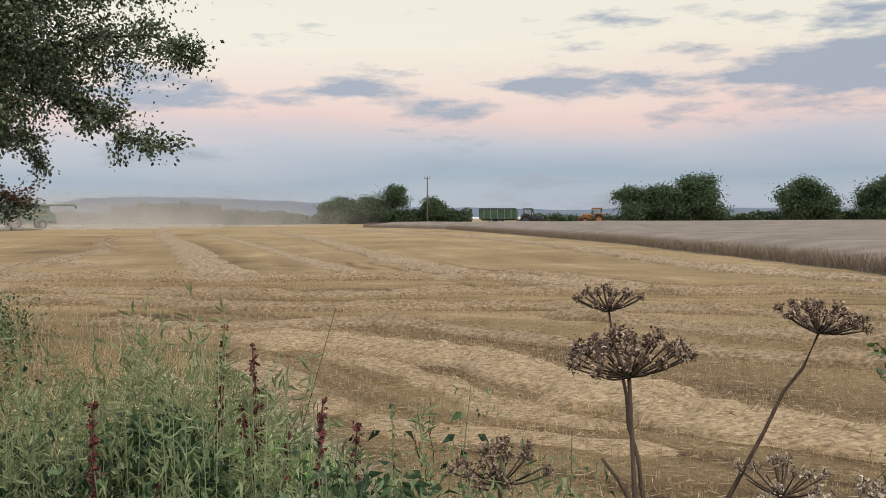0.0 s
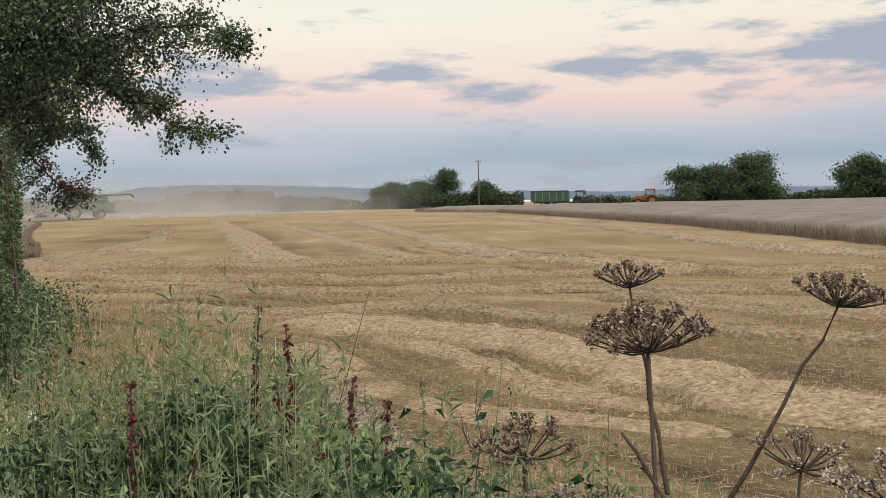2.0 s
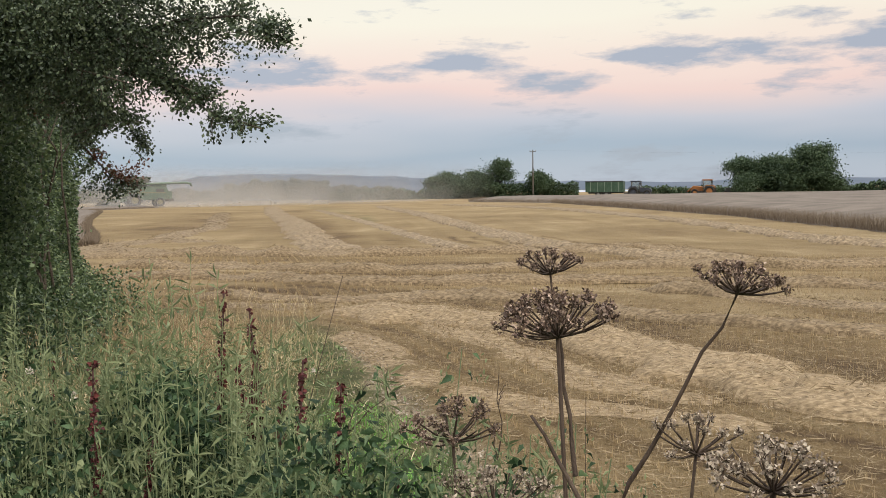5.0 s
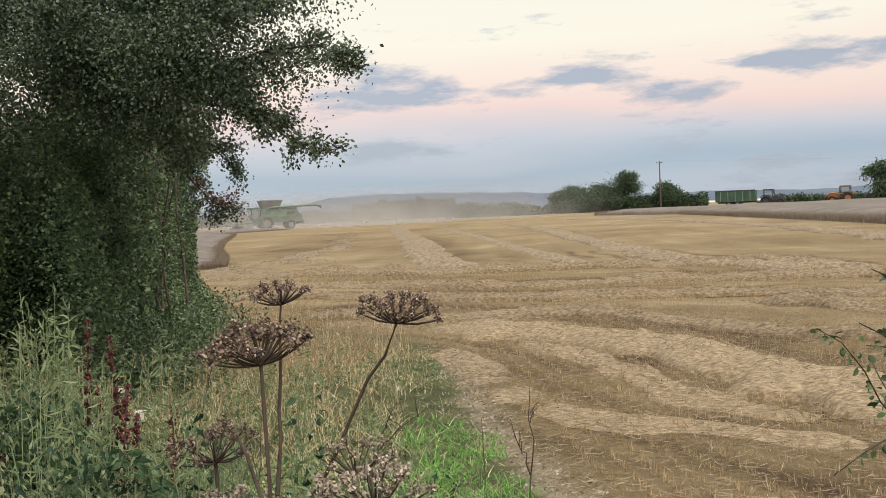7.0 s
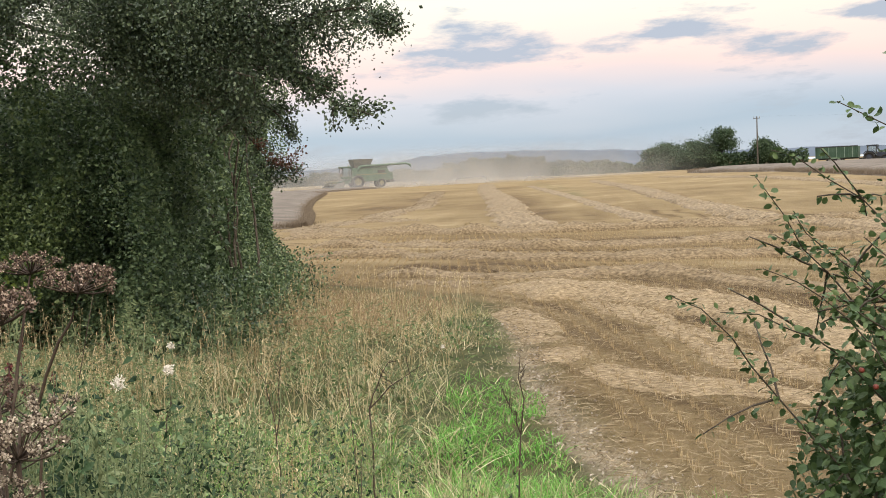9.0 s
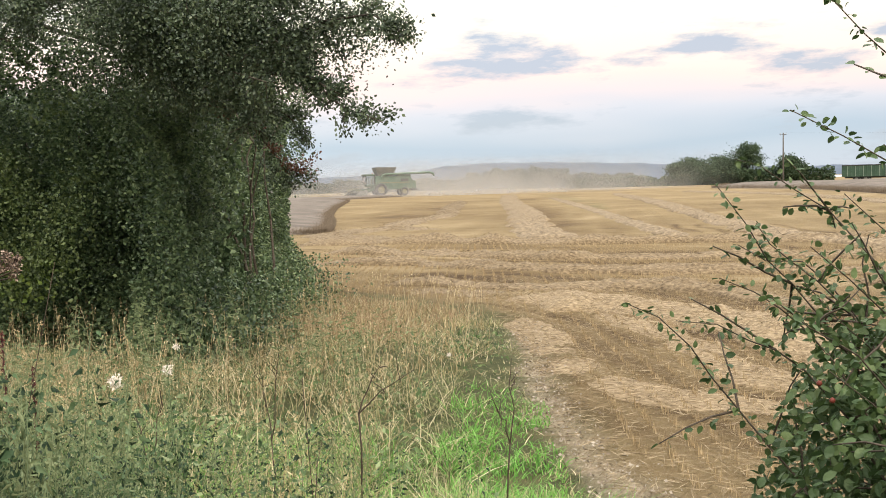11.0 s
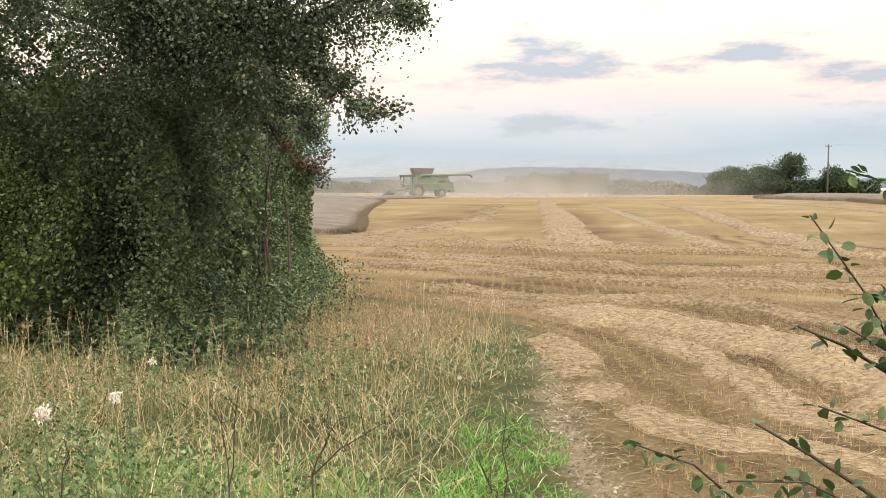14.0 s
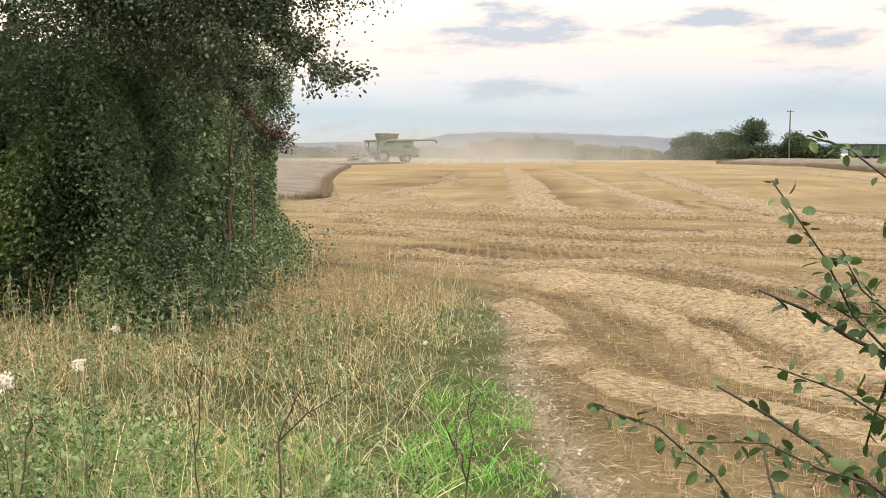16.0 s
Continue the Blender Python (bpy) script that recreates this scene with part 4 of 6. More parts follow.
p = np.stack([x, y, z - 0.05 - R.uniform(0, 0.25, n)], 1)
v, f = diamond_arrays(p, R.normal(size=p.shape) + [0, 0, 0.3], R.uniform(0.008, 0.024, n), 0.12)
tagged(new("weed_sprays", fast_mesh("weed_sprays", v, f, M_NETTLE_PALE)), "pale feathery weed sprays", "weeds", kind="stuff")

# broad-leaved weeds in the verge
n = 6000
cx_, cy_ = np.concatenate([R.uniform(-4.8, 0.2, 90), R.uniform(-2.5, -1.2, 60)]), np.concatenate([R.uniform(3.2, 8.6, 90), R.uniform(2.9, 4.3, 60)])
i = R.integers(0, 150, n)
x, y = cx_[i] + R.normal(size=n) * 0.13, cy_[i] + R.normal(size=n) * 0.13
d, s = line_dist(x, y, VERGE)
k = (s * d > 0.3) & (tongue(x, y) > 0.45)
p = np.stack([x, y, (0.26 + 0.2 * (y < 4.4)) * R.random(n) ** 0.6], 1)[k]
v, f = leaf_arrays(p, R.normal(size=p.shape) + [0, 0, 0.1], R.uniform(0.025, 0.055, len(p)), 0.45, 0.3, 0.4)
M_WEED = material("weed_leaf", [(0.03, 0.065, 0.024), (0.12, 0.18, 0.07), (0.32, 0.38, 0.19)], 0.65, 4, 0, island=0.8, translucent=0.25)
tagged(new("verge_weeds", fast_mesh("verge_weeds", v, f, M_WEED)), "broad-leaved green weeds in the verge grass", "weeds", kind="stuff")
# pale feathery grass heads on the bank
fp = []
for x, y, z in zip(*bank_spots(300)):
    top = np.array([x + R.normal() * 0.05, y + R.normal() * 0.04, z + R.normal() * 0.05])
    fp.append(tube_arrays(curve3((x, y, 0.2), top, 0, 0.01, 5), np.linspace(0.0009, 0.0004, 5), 3))
    m = 34
    u = R.random((m, 1))
    fp.append(diamond_arrays(top - np.array([0, 0, 0.15]) * u + R.normal(size=(m, 3)) * 0.012 * u, R.normal(size=(m, 3)) * 0.7 + [0, 0, 0.6], R.uniform(0.008, 0.022, m), 0.16))
for i in range(110):
    x, y = R.uniform(-4.4, -0.6), R.uniform(2.8, 6.8)
    if y > 4.6 and x > -1.4:
        continue
    hgt = R.uniform(0.45, 0.85)
    bend = R.normal(size=2) * 0.12
    stalk = curve3((x, y, 0), (x + bend[0], y + bend[1], hgt), 0.04, 0.01, 6)
    fp.append(tube_arrays(stalk, np.linspace(0.0025, 0.0008, 6), 3))
    m = 46
    u = R.random((m, 1))
    fp.append(diamond_arrays(stalk[-1] - np.array([bend[0] * 0.4, bend[1] * 0.4, 0.26]) * u + R.normal(size=(m, 3)) * 0.05 * u, R.normal(size=(m, 3)) * [1, 1, 0.4] + [0, 0, -0.2], R.uniform(0.02, 0.06, m), 0.18))
tagged(new("feathery_grass", fast_mesh("feathery_grass", *joined(fp), M_NETTLE_PALE)), "pale feathery grass heads among the nettles", "grass", kind="stuff")

# ---- docks ----


def dock(stalks, label):
    """Dock gone to seed: upright stalks crowded with dark red-brown seed whorls."""
    ob = thing("dock", 0, 0, 0, label, "plant", "docks")
    for (bx, by), (tx, ty, tz), bow in stalks:
        path = curve3((bx, by, 0.02), (tx, ty, tz), 0, 0.004, 12)
        path[:, 0] += bow * np.sin(np.linspace(0, np.pi, 12)) + R.normal() * 0.012 * np.cumsum(R.normal(size=12)) / 3
        arch = np.clip(np.linspace(-1.6, 1, 12), 0, 1) ** 2
        path[:, 0] += R.uniform(0.0, 0.04) * arch
        path[:, 2] -= R.uniform(0.0, 0.025) * arch
        mesh_part("stalk", tube_arrays(path, np.linspace(0.003, 0.001, 12), 5), M_DSTEM, ob)
        m = 1000
        t = 0.55 + 0.45 * R.random(m)
        t = np.round(t * 84) / 84 + R.normal(size=m) * 0.002
        t = np.clip(t, 0, 1)
        i = np.minimum((t * 11).astype(int), 10)
        c = path[i] + (path[i + 1] - path[i]) * (t * 11 - i)[:, None]
        off = unit(R.normal(size=(m, 3))) * (0.001 + 0.012 * R.random((m, 1)) * (1.2 - t[:, None] * 0.85) * R.uniform(0.3, 1.4, 90)[np.round(t * 84).astype(int)][:, None])
        mesh_part("seed_whorl", leaf_arrays(c + off, R.normal(size=(m, 3)), R.uniform(0.003, 0.0065, m), 0.9, 0.5), M_DOCK, ob)
    return ob


dock([((0.47, 1.18), (0.425, 1.12, 1.5), 0.0), ((0.48, 1.19), (0.455, 1.12, 1.47), 0.03), ((0.49, 1.18), (0.49, 1.11, 1.40), 0.02), ((0.47, 1.19), (0.45, 1.12, 1.44), -0.012), ((0.48, 1.2), (0.475, 1.16, 1.34), 0.01), ((0.53, 1.05), (0.525, 1.02, 1.44), 0.006), ((0.48, 1.17), (0.47, 1.1, 1.42), 0.035), ((0.47, 1.18), (0.44, 1.12, 1.39), 0.02)], "tall dock with dark red-brown seed spikes")
dock([((0.37, 1.02), (0.36, 0.99, 1.43), 0.0), ((0.38, 1.02), (0.385, 1.0, 1.36), 0.01), ((0.36, 1.03), (0.35, 1.0, 1.33), -0.01)], "shorter dock with dark red-brown seed spikes")
dock([((0.35, 1.2), (0.35, 1.17, 1.38), 0.0), ((0.57, 1.1), (0.575, 1.07, 1.4), 0.01), ((0.56, 1.1), (0.55, 1.06, 1.3), 0.0)], "slender dock spikes among nettles")
dock([((0.69, 1.04), (0.675, 1.0, 1.32), 0.0), ((0.68, 1.04), (0.66, 1.01, 1.24), 0.008)], "single low dock spike among nettles")
dock([((-0.25, 1.9), (-0.28, 1.85, 1.28), 0.0), ((-0.24, 1.9), (-0.2, 1.86, 1.2), 0.01), ((-0.5, 1.9), (-0.52, 1.85, 1.18), 0.0)], "dock going to seed on the bank")

# ---- dead hogweed ----


def umbel(parent, hub, axis_, radius, rays, pale=False, flat=0.35):
    """Umbrella of thin rays with small clusters of flat seeds at their ends."""
    hub = np.array(hub, float); ax = unit(np.array(axis_, float))
    a = unit(np.cross(ax, [0.3, 0.9, 0.2])); b = np.cross(ax, a)
    sticks, seeds = [], []
    for i in range(rays):
        r = radius * np.sqrt((i + 0.6) / rays); th = i * 2.39996 + R.normal() * 0.15
        hgt = radius * (0.62 - flat * (r / radius) ** 2) * R.uniform(0.7, 1.2)
        end = hub + (a * np.cos(th) + b * np.sin(th)) * r + ax * hgt
        path = curve3(hub, end, 0, 0, 5)
        path[1:4] -= ax * radius * 0.06 * np.array([0.6, 1, 0.6])[:, None] * -1 * (r / radius) * -1
        sticks.append(tube_arrays(path, [0.0011, 0.0009, 0.0008, 0.0007, 0.0006], 4))
        if R.random() < 0.12:
            continue
        m = 52
        sp = end + unit(R.normal(size=(m, 3))) * radius * 0.14 * R.random((m, 1)) ** 0.5 + ax * radius * 0.04
        for e in sp[:8]:
            sticks.append(tube_arrays(np.array([end, e]), [0.0005, 0.0004], 3))
        seeds.append(leaf_arrays(sp, R.normal(size=(m, 3)) + ax * 0.6, R.uniform(0.045, 0.085, m) * radius * 1.05, 0.75, 0.4))
    um = mesh_part("umbel", joined(sticks), M_USTEM, parent)
    mesh_part("seed_cluster", joined(seeds), M_SEED_PALE if pale else M_SEED, um, "flat papery brown seeds")
    return um


def hogweed(root, stems, label):
    ob = thing("hogweed", root[0], root[1], root[2], label, "plant", "dead hogweeds")
    o = np.array(root)
    for hub, start, r0, rad, rays, pale, axis_ in stems:
        path = curve3(np.array(start) - o, np.array(hub) - o, 0, 0.0015, 8)
        mesh_part("stem", tube_arrays(path, np.linspace(r0, r0 * 0.5, 8), 7), M_USTEM, ob, smooth=True)
        if rad:
            umbel(ob, np.array(hub) - o, axis_, rad, rays, pale)
    return ob


hogweed((0.905, 0.80, 0.0), [
    ((0.855, 0.842, 1.484), (0.905, 0.80, 0.0), 0.0032, 0.046, 40, False, (-0.08, -0.1, 1)),
    ((0.843, 0.90, 1.527), (0.868, 0.835, 1.38), 0.002, 0.028, 22, False, (0, -0.15, 1)),
    ((0.984, 0.822, 1.52), (0.90, 0.81, 1.36), 0.002, 0.032, 26, False, (0.15, -0.1, 1)),
    ((0.955, 0.80, 1.41), (0.94, 0.80, 1.1), 0.0022, 0.034, 16, True, (0, -0.2, 1)),
    ((0.835, 0.835, 1.425), (0.90, 0.80, 1.33), 0.0024, 0.0, 0, False, (0, 0, 1)),
], "dead brown hogweed with dry seed umbels on the bank")
hogweed((1.02, 0.73, 0.0), [
    ((1.0, 0.735, 1.405), (1.02, 0.73, 0.0), 0.004, 0.042, 26, True, (0, -0.15, 1)),
    ((1.0, 0.72, 1.37), (1.01, 0.72, 1.1), 0.002, 0.03, 16, True, (0.1, -0.2, 1)),
    ((0.9, 0.76, 1.34), (1.0, 0.74, 1.0), 0.0025, 0.04, 22, True, (-0.1, -0.25, 1)),
], "dead hogweed with pale papery seeds")
hogweed((0.77, 1.0, 0.0), [
    ((0.755, 0.92, 1.38), (0.77, 1.0, 0.0), 0.004, 0.045, 20, False, (0, -0.1, 1)),
    ((0.80, 0.88, 1.33), (0.78, 0.98, 1.0), 0.0025, 0.05, 24, True, (0.1, -0.2, 1)),
    ((0.73, 0.86, 1.3), (0.77, 0.98, 0.9), 0.0025, 0.04, 20, True, (-0.1, -0.2, 1)),
], "dead hogweed leaning over the weeds")
# bare dead stalks
for (a, b) in (((-0.15, 2.6, 0), (0.1, 2.5, 0.85)), ((-0.35, 2.9, 0.0), (-0.55, 2.8, 0.9)), ((0.35, 1.4, 0.6), (0.53, 1.3, 1.49)), ((0.7, 1.6, 0.3), (0.82, 1.5, 1.3)), ((-0.9, 3.0, 0), (-0.7, 2.9, 0.8)), ((0.1, 3.2, 0.0), (0.25, 3.1, 0.75))):
    ob = thing("dead_stalk", a[0], a[1], 0, "thin bare dead weed stalk", "plant", "dead stalks")
    o = np.array((a[0], a[1], 0))
    path = curve3(np.array((a[0], a[1], 0)) - o, np.array(b) - o, 0, 0.012, 7)
    path[:, 0] += 0.05 * np.sin(np.linspace(0, np.pi, 7)) * R.choice([-1, 1])
    tw = [tube_arrays(path, np.linspace(0.0018, 0.0005, 7), 5)]
    for i in range(4):
        s = path[3 + i % 3]; tw.append(tube_arrays(curve3(s, s + R.normal(size=3) * [0.07, 0.05, 0.02] + [0, 0, 0.11], 0, 0.003, 4), np.linspace(0.001, 0.0004, 4), 4))
    mesh_part("stalk", joined(tw), M_USTEM, ob)
# tall branched dead stalks standing in the verge
for base, fork, ends in (((-0.06, 3.08), 0.82, ((-0.02, 3.15, 0.98), (0.08, 3.2, 0.96))), ((0.36, 3.33), 0.7, ((0.375, 3.355, 1.0), (0.33, 3.3, 0.85))),
                         ((-0.7, 2.76), 0.64, ((-0.676, 2.8, 0.9), (-0.76, 2.75, 0.84))), ((-0.9, 3.7), 0.5, ((-0.85, 3.7, 0.9), (-1.0, 3.75, 0.8)))):
    ob = thing("dead_stalk", base[0], base[1], 0, "branched dark brown dead weed stalk in the grass", "plant", "dead stalks")
    o = np.array([base[0], base[1], 0.0])
    top = np.array([R.normal() * 0.012, R.normal() * 0.012, fork])
    mesh_part("stalk", tube_arrays(curve3((0, 0, 0), top, 0, 0.006, 7), np.linspace(0.0035, 0.0028, 7), 6), M_USTEM, ob, smooth=True)
    for e in ends:
        e = np.array(e) - o
        tw = [tube_arrays(curve3(top, e, 0.015, 0.006, 6), np.linspace(0.0028, 0.001, 6), 5)]
        for q in range(3):
            b0 = top + (e - top) * R.uniform(0.45, 0.95)
            tw.append(tube_arrays(curve3(b0, b0 + R.normal(size=3) * 0.03 + [0, 0, 0.05], 0, 0.003, 4), np.linspace(0.002, 0.0008, 4), 4))
        mesh_part("branch", joined(tw), M_USTEM, ob, smooth=True)
# fluffy seed heads
for x, y, z, s in ((-1.46, 3.68, 0.78, 0.026), (-1.37, 3.27, 0.81, 0.028), (-2.6, 5.0, 0.62, 0.02), (-1.5, 6.6, 0.36, 0.015)):
    ob = thing("thistle", x, y, 0, "thistle with a white fluffy seed head in the grass", "plant", "thistles")
    mesh_part("stem", tube_arrays(curve3((0.05, 0, 0), (0, 0, z), 0, 0.005, 6), np.linspace(0.004, 0.002, 6), 5), M_NSTEM, ob)
    m = 160
    mesh_part("seed_head", diamond_arrays(np.array([0, 0, z]) + unit(R.normal(size=(m, 3))) * s * R.random((m, 1)) ** 0.4, R.normal(size=(m, 3)), R.uniform(0.3, 0.7, m) * s, 0.5), M_FLUFF, ob, "white seed fluff")

# ---- bush with arching shoots ----
bush = thing("bush", 2.05, 2.0, 0, "bush with glossy oval green leaves on arching thorny shoots", "bush")
BO = np.array([2.05, 2.0, 0.0])
# shoot points set along camera sight lines to fit the view
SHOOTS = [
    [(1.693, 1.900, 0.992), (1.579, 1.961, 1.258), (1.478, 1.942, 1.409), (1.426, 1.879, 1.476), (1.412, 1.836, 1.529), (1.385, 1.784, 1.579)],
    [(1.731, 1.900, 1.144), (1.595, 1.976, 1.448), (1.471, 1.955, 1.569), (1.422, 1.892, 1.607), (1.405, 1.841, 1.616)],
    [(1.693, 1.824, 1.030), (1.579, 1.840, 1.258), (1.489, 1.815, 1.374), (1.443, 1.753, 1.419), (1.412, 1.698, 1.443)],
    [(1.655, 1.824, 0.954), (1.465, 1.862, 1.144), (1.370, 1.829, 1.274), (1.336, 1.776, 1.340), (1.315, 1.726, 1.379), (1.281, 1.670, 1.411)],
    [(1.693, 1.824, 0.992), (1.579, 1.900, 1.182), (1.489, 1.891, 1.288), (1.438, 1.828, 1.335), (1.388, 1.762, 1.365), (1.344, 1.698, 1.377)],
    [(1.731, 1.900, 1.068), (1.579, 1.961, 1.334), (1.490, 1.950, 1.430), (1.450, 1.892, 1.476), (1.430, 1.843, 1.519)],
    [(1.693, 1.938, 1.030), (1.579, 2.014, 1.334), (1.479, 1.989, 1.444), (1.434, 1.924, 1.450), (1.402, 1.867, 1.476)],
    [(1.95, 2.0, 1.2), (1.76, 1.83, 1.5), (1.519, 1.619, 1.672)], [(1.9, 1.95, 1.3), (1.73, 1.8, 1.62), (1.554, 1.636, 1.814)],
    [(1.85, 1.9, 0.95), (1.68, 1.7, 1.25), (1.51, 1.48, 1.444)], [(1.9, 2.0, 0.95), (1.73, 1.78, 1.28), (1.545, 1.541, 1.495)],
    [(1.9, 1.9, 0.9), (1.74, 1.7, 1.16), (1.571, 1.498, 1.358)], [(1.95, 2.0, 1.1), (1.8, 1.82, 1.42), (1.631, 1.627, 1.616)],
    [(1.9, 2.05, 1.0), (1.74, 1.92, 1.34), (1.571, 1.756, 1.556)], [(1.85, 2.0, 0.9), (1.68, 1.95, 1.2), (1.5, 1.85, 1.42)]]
stems = [tube_arrays(curve3(BO * 0, np.array((x, y, z)), 0.1, 0.02, 7), np.linspace(0.018, 0.007, 7), 6) for x, y, z in ((-0.1, 0.0, 0.95), (-0.15, -0.1, 0.8), (0.05, 0.05, 1.3), (-0.1, 0.0, 1.25), (-0.25, -0.2, 0.75), (0.25, 0.1, 1.2))]
P_, D_, S_ = [], [], []
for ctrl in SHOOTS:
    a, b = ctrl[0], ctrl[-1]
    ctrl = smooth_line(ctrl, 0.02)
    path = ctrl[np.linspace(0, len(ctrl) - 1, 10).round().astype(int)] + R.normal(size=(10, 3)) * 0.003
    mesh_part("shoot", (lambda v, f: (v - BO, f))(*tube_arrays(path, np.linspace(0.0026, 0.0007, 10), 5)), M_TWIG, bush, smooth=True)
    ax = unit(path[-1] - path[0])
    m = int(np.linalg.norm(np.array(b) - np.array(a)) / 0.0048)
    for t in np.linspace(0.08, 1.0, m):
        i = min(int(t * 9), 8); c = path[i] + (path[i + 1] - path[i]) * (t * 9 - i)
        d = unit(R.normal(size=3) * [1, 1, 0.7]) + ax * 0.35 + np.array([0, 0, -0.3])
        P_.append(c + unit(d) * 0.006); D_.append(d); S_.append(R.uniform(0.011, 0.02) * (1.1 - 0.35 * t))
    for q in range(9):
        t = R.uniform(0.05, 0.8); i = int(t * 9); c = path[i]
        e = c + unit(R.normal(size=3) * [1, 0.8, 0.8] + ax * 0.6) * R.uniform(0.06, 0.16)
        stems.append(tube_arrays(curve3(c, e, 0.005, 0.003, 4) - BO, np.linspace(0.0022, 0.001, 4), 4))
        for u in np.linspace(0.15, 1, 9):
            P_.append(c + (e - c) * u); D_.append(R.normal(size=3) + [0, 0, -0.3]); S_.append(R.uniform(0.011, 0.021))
m = 15000
cl = unit(R.normal(size=(m, 3))) * R.random((m, 1)) ** 0.33 * [0.3, 0.36, 0.44] + [1.70, 1.98, 0.97]
P_ = np.concatenate([np.array(P_), cl]); D_ = np.concatenate([np.array(D_), R.normal(size=(m, 3)) + [-0.3, -0.6, -0.2]]); S_ = np.concatenate([np.array(S_), R.uniform(0.013, 0.024, m)])


def oval_leaves(p, d, s):
    n = len(p); d = unit(d); side = unit(np.cross(d, R.normal(size=(n, 3)) * 0.7 + [0, 0, 1])); up = np.cross(side, d); s = s.reshape(-1, 1)
    cols = [p]
    for t, w in ((0.25, 0.27), (0.6, 0.31), (0.85, 0.18)):
        c = p + d * s * t - up * s * 0.12 * t * t
        cols += [c + side * s * w + up * s * 0.07, c, c - side * s * w + up * s * 0.07]
    cols.append(p + d * s - up * s * 0.15)
    f = [[0, 2, 1], [0, 3, 2], [10, 7, 8], [10, 8, 9]]
    for a in (1, 4):
        f += [[a, a + 1, a + 4], [a, a + 4, a + 3], [a + 1, a + 2, a + 5], [a + 1, a + 5, a + 4]]
    return np.stack(cols, 1).reshape(-1, 3), (np.arange(n)[:, None, None] * 11 + np.array(f)[None]).reshape(-1, 3)


v, f = oval_leaves(P_, D_, S_)
mesh_part("foliage", (v - BO, f), M_BUSH, bush, "glossy oval leaves", smooth=True)
mesh_part("stem_tangle", joined(stems), M_TWIG, bush)
M_BERRY = material("berry", [(0.10, 0.02, 0.015), (0.16, 0.035, 0.02)], 0.35, 10, 0)
for bx, by, bz in ((-0.52, -0.2, 1.28), (-0.5, -0.22, 1.26), (-0.42, -0.25, 1.15)):
    bm = bmesh.new(); bmesh.ops.create_icosphere(bm, subdivisions=2, radius=0.0045, matrix=Matrix.Translation((bx, by, bz)))
    part("berry", bm, M_BERRY, bush, "small red berry")
# ---- far trees, hedges, hills ----


def far_tree(x, y, h, w, label, seed, clumps=9, airy=1.0, base=0.12):
    """A distant tree: trunk with limbs and an uneven crown of leaf clumps."""
    global R
    keep, R = R, np.random.default_rng(seed)
    ob = thing("tree", x, y, 0, label, "tree", "trees along the field edge")
    tr = [tube_arrays(curve3((0, 0, 0), (R.normal() * 0.2, 0, h * 0.55), 0, 0.06, 6), np.linspace(0.03 * h, 0.012 * h, 6), 7)]
    cen = []
    clumps = int(clumps * 1.5)
    for i in range(clumps):
        a = R.uniform(0, 2 * np.pi); rr = R.random() ** 0.5 * 0.42 * w
        zz = h * (base + (0.9 - base) * (i + 0.5) / clumps)
        prof = np.sin(np.pi * np.clip((zz / h - base * 0.5) / (1.05 - base * 0.5), 0.05, 0.95)) ** 0.6
        c = np.array([np.cos(a) * rr * prof, np.sin(a) * rr * prof, zz]); cen.append(c)
        tr.append(tube_arrays(curve3((0, 0, min(zz * 0.6, h * 0.5)), c, 0.1, 0.06, 5), np.linspace(0.012 * h, 0.003 * h, 5), 5))
    mesh_part("trunk", joined(tr), M_FARTWIG, ob)
    P_ = []
    for c in cen:
        n = int(1000 * airy)
        r = np.array([0.34 * w, 0.34 * w, 0.21 * h]) * R.uniform(0.75, 1.15) * (1.1 - 0.35 * c[2] / h)
        P_.append(c + R.normal(size=(n, 3)) * 0.45 * r)
    P_ = np.concatenate(P_); P_ = P_[P_[:, 2] > 0.05 * h]
    mesh_part("crown", diamond_arrays(P_, R.normal(size=P_.shape) + [0, 0, -0.2], R.uniform(0.2, 0.4, len(P_)), 0.7), M_FAR, ob)
    R = keep
    return ob


def far_hedge(a, b, h, depth, label, seed, dens=300, mat=None, leaf=1.0):
    global R
    keep, R = R, np.random.default_rng(seed)
    a, b = np.array(a, float), np.array(b, float)
    L = np.linalg.norm(b - a); n = int(L * dens * h / 2)
    u = R.random(n)
    hz = h * (0.65 + 0.5 * noise2(u * L, u * 0, 3.5, seed) + 0.25 * noise2(u * L, u * 0, 1.1, seed + 1))
    d = unit(b - a); nr = np.array([-d[1], d[0]])
    p = a + (b - a) * u[:, None] + nr * R.uniform(-depth, depth, (n, 1))
    pts = np.column_stack([p, hz * R.random(n) ** 1.1])
    ob = thing("far_hedge", a[0], a[1], 0, label, "hedge", "field hedges")
    mesh_part("foliage", (lambda v, f: (v - np.array([a[0], a[1], 0]), f))(*diamond_arrays(pts, R.normal(size=pts.shape), R.uniform(0.25, 0.55, n) * leaf, 0.8)), mat or M_FAR, ob)
    st = [tube_arrays(curve3((*(a + (b - a) * t - a), 0), (*(a + (b - a) * t - a + R.normal(size=2) * 0.3), h * 0.8), 0, 0.05, 4), [0.06, 0.05, 0.04, 0.02], 4) for t in np.linspace(0.01, 0.99, int(L / 2) + 2)]
    mesh_part("stem_tangle", joined(st), M_FARTWIG, ob)
    R = keep
    return ob


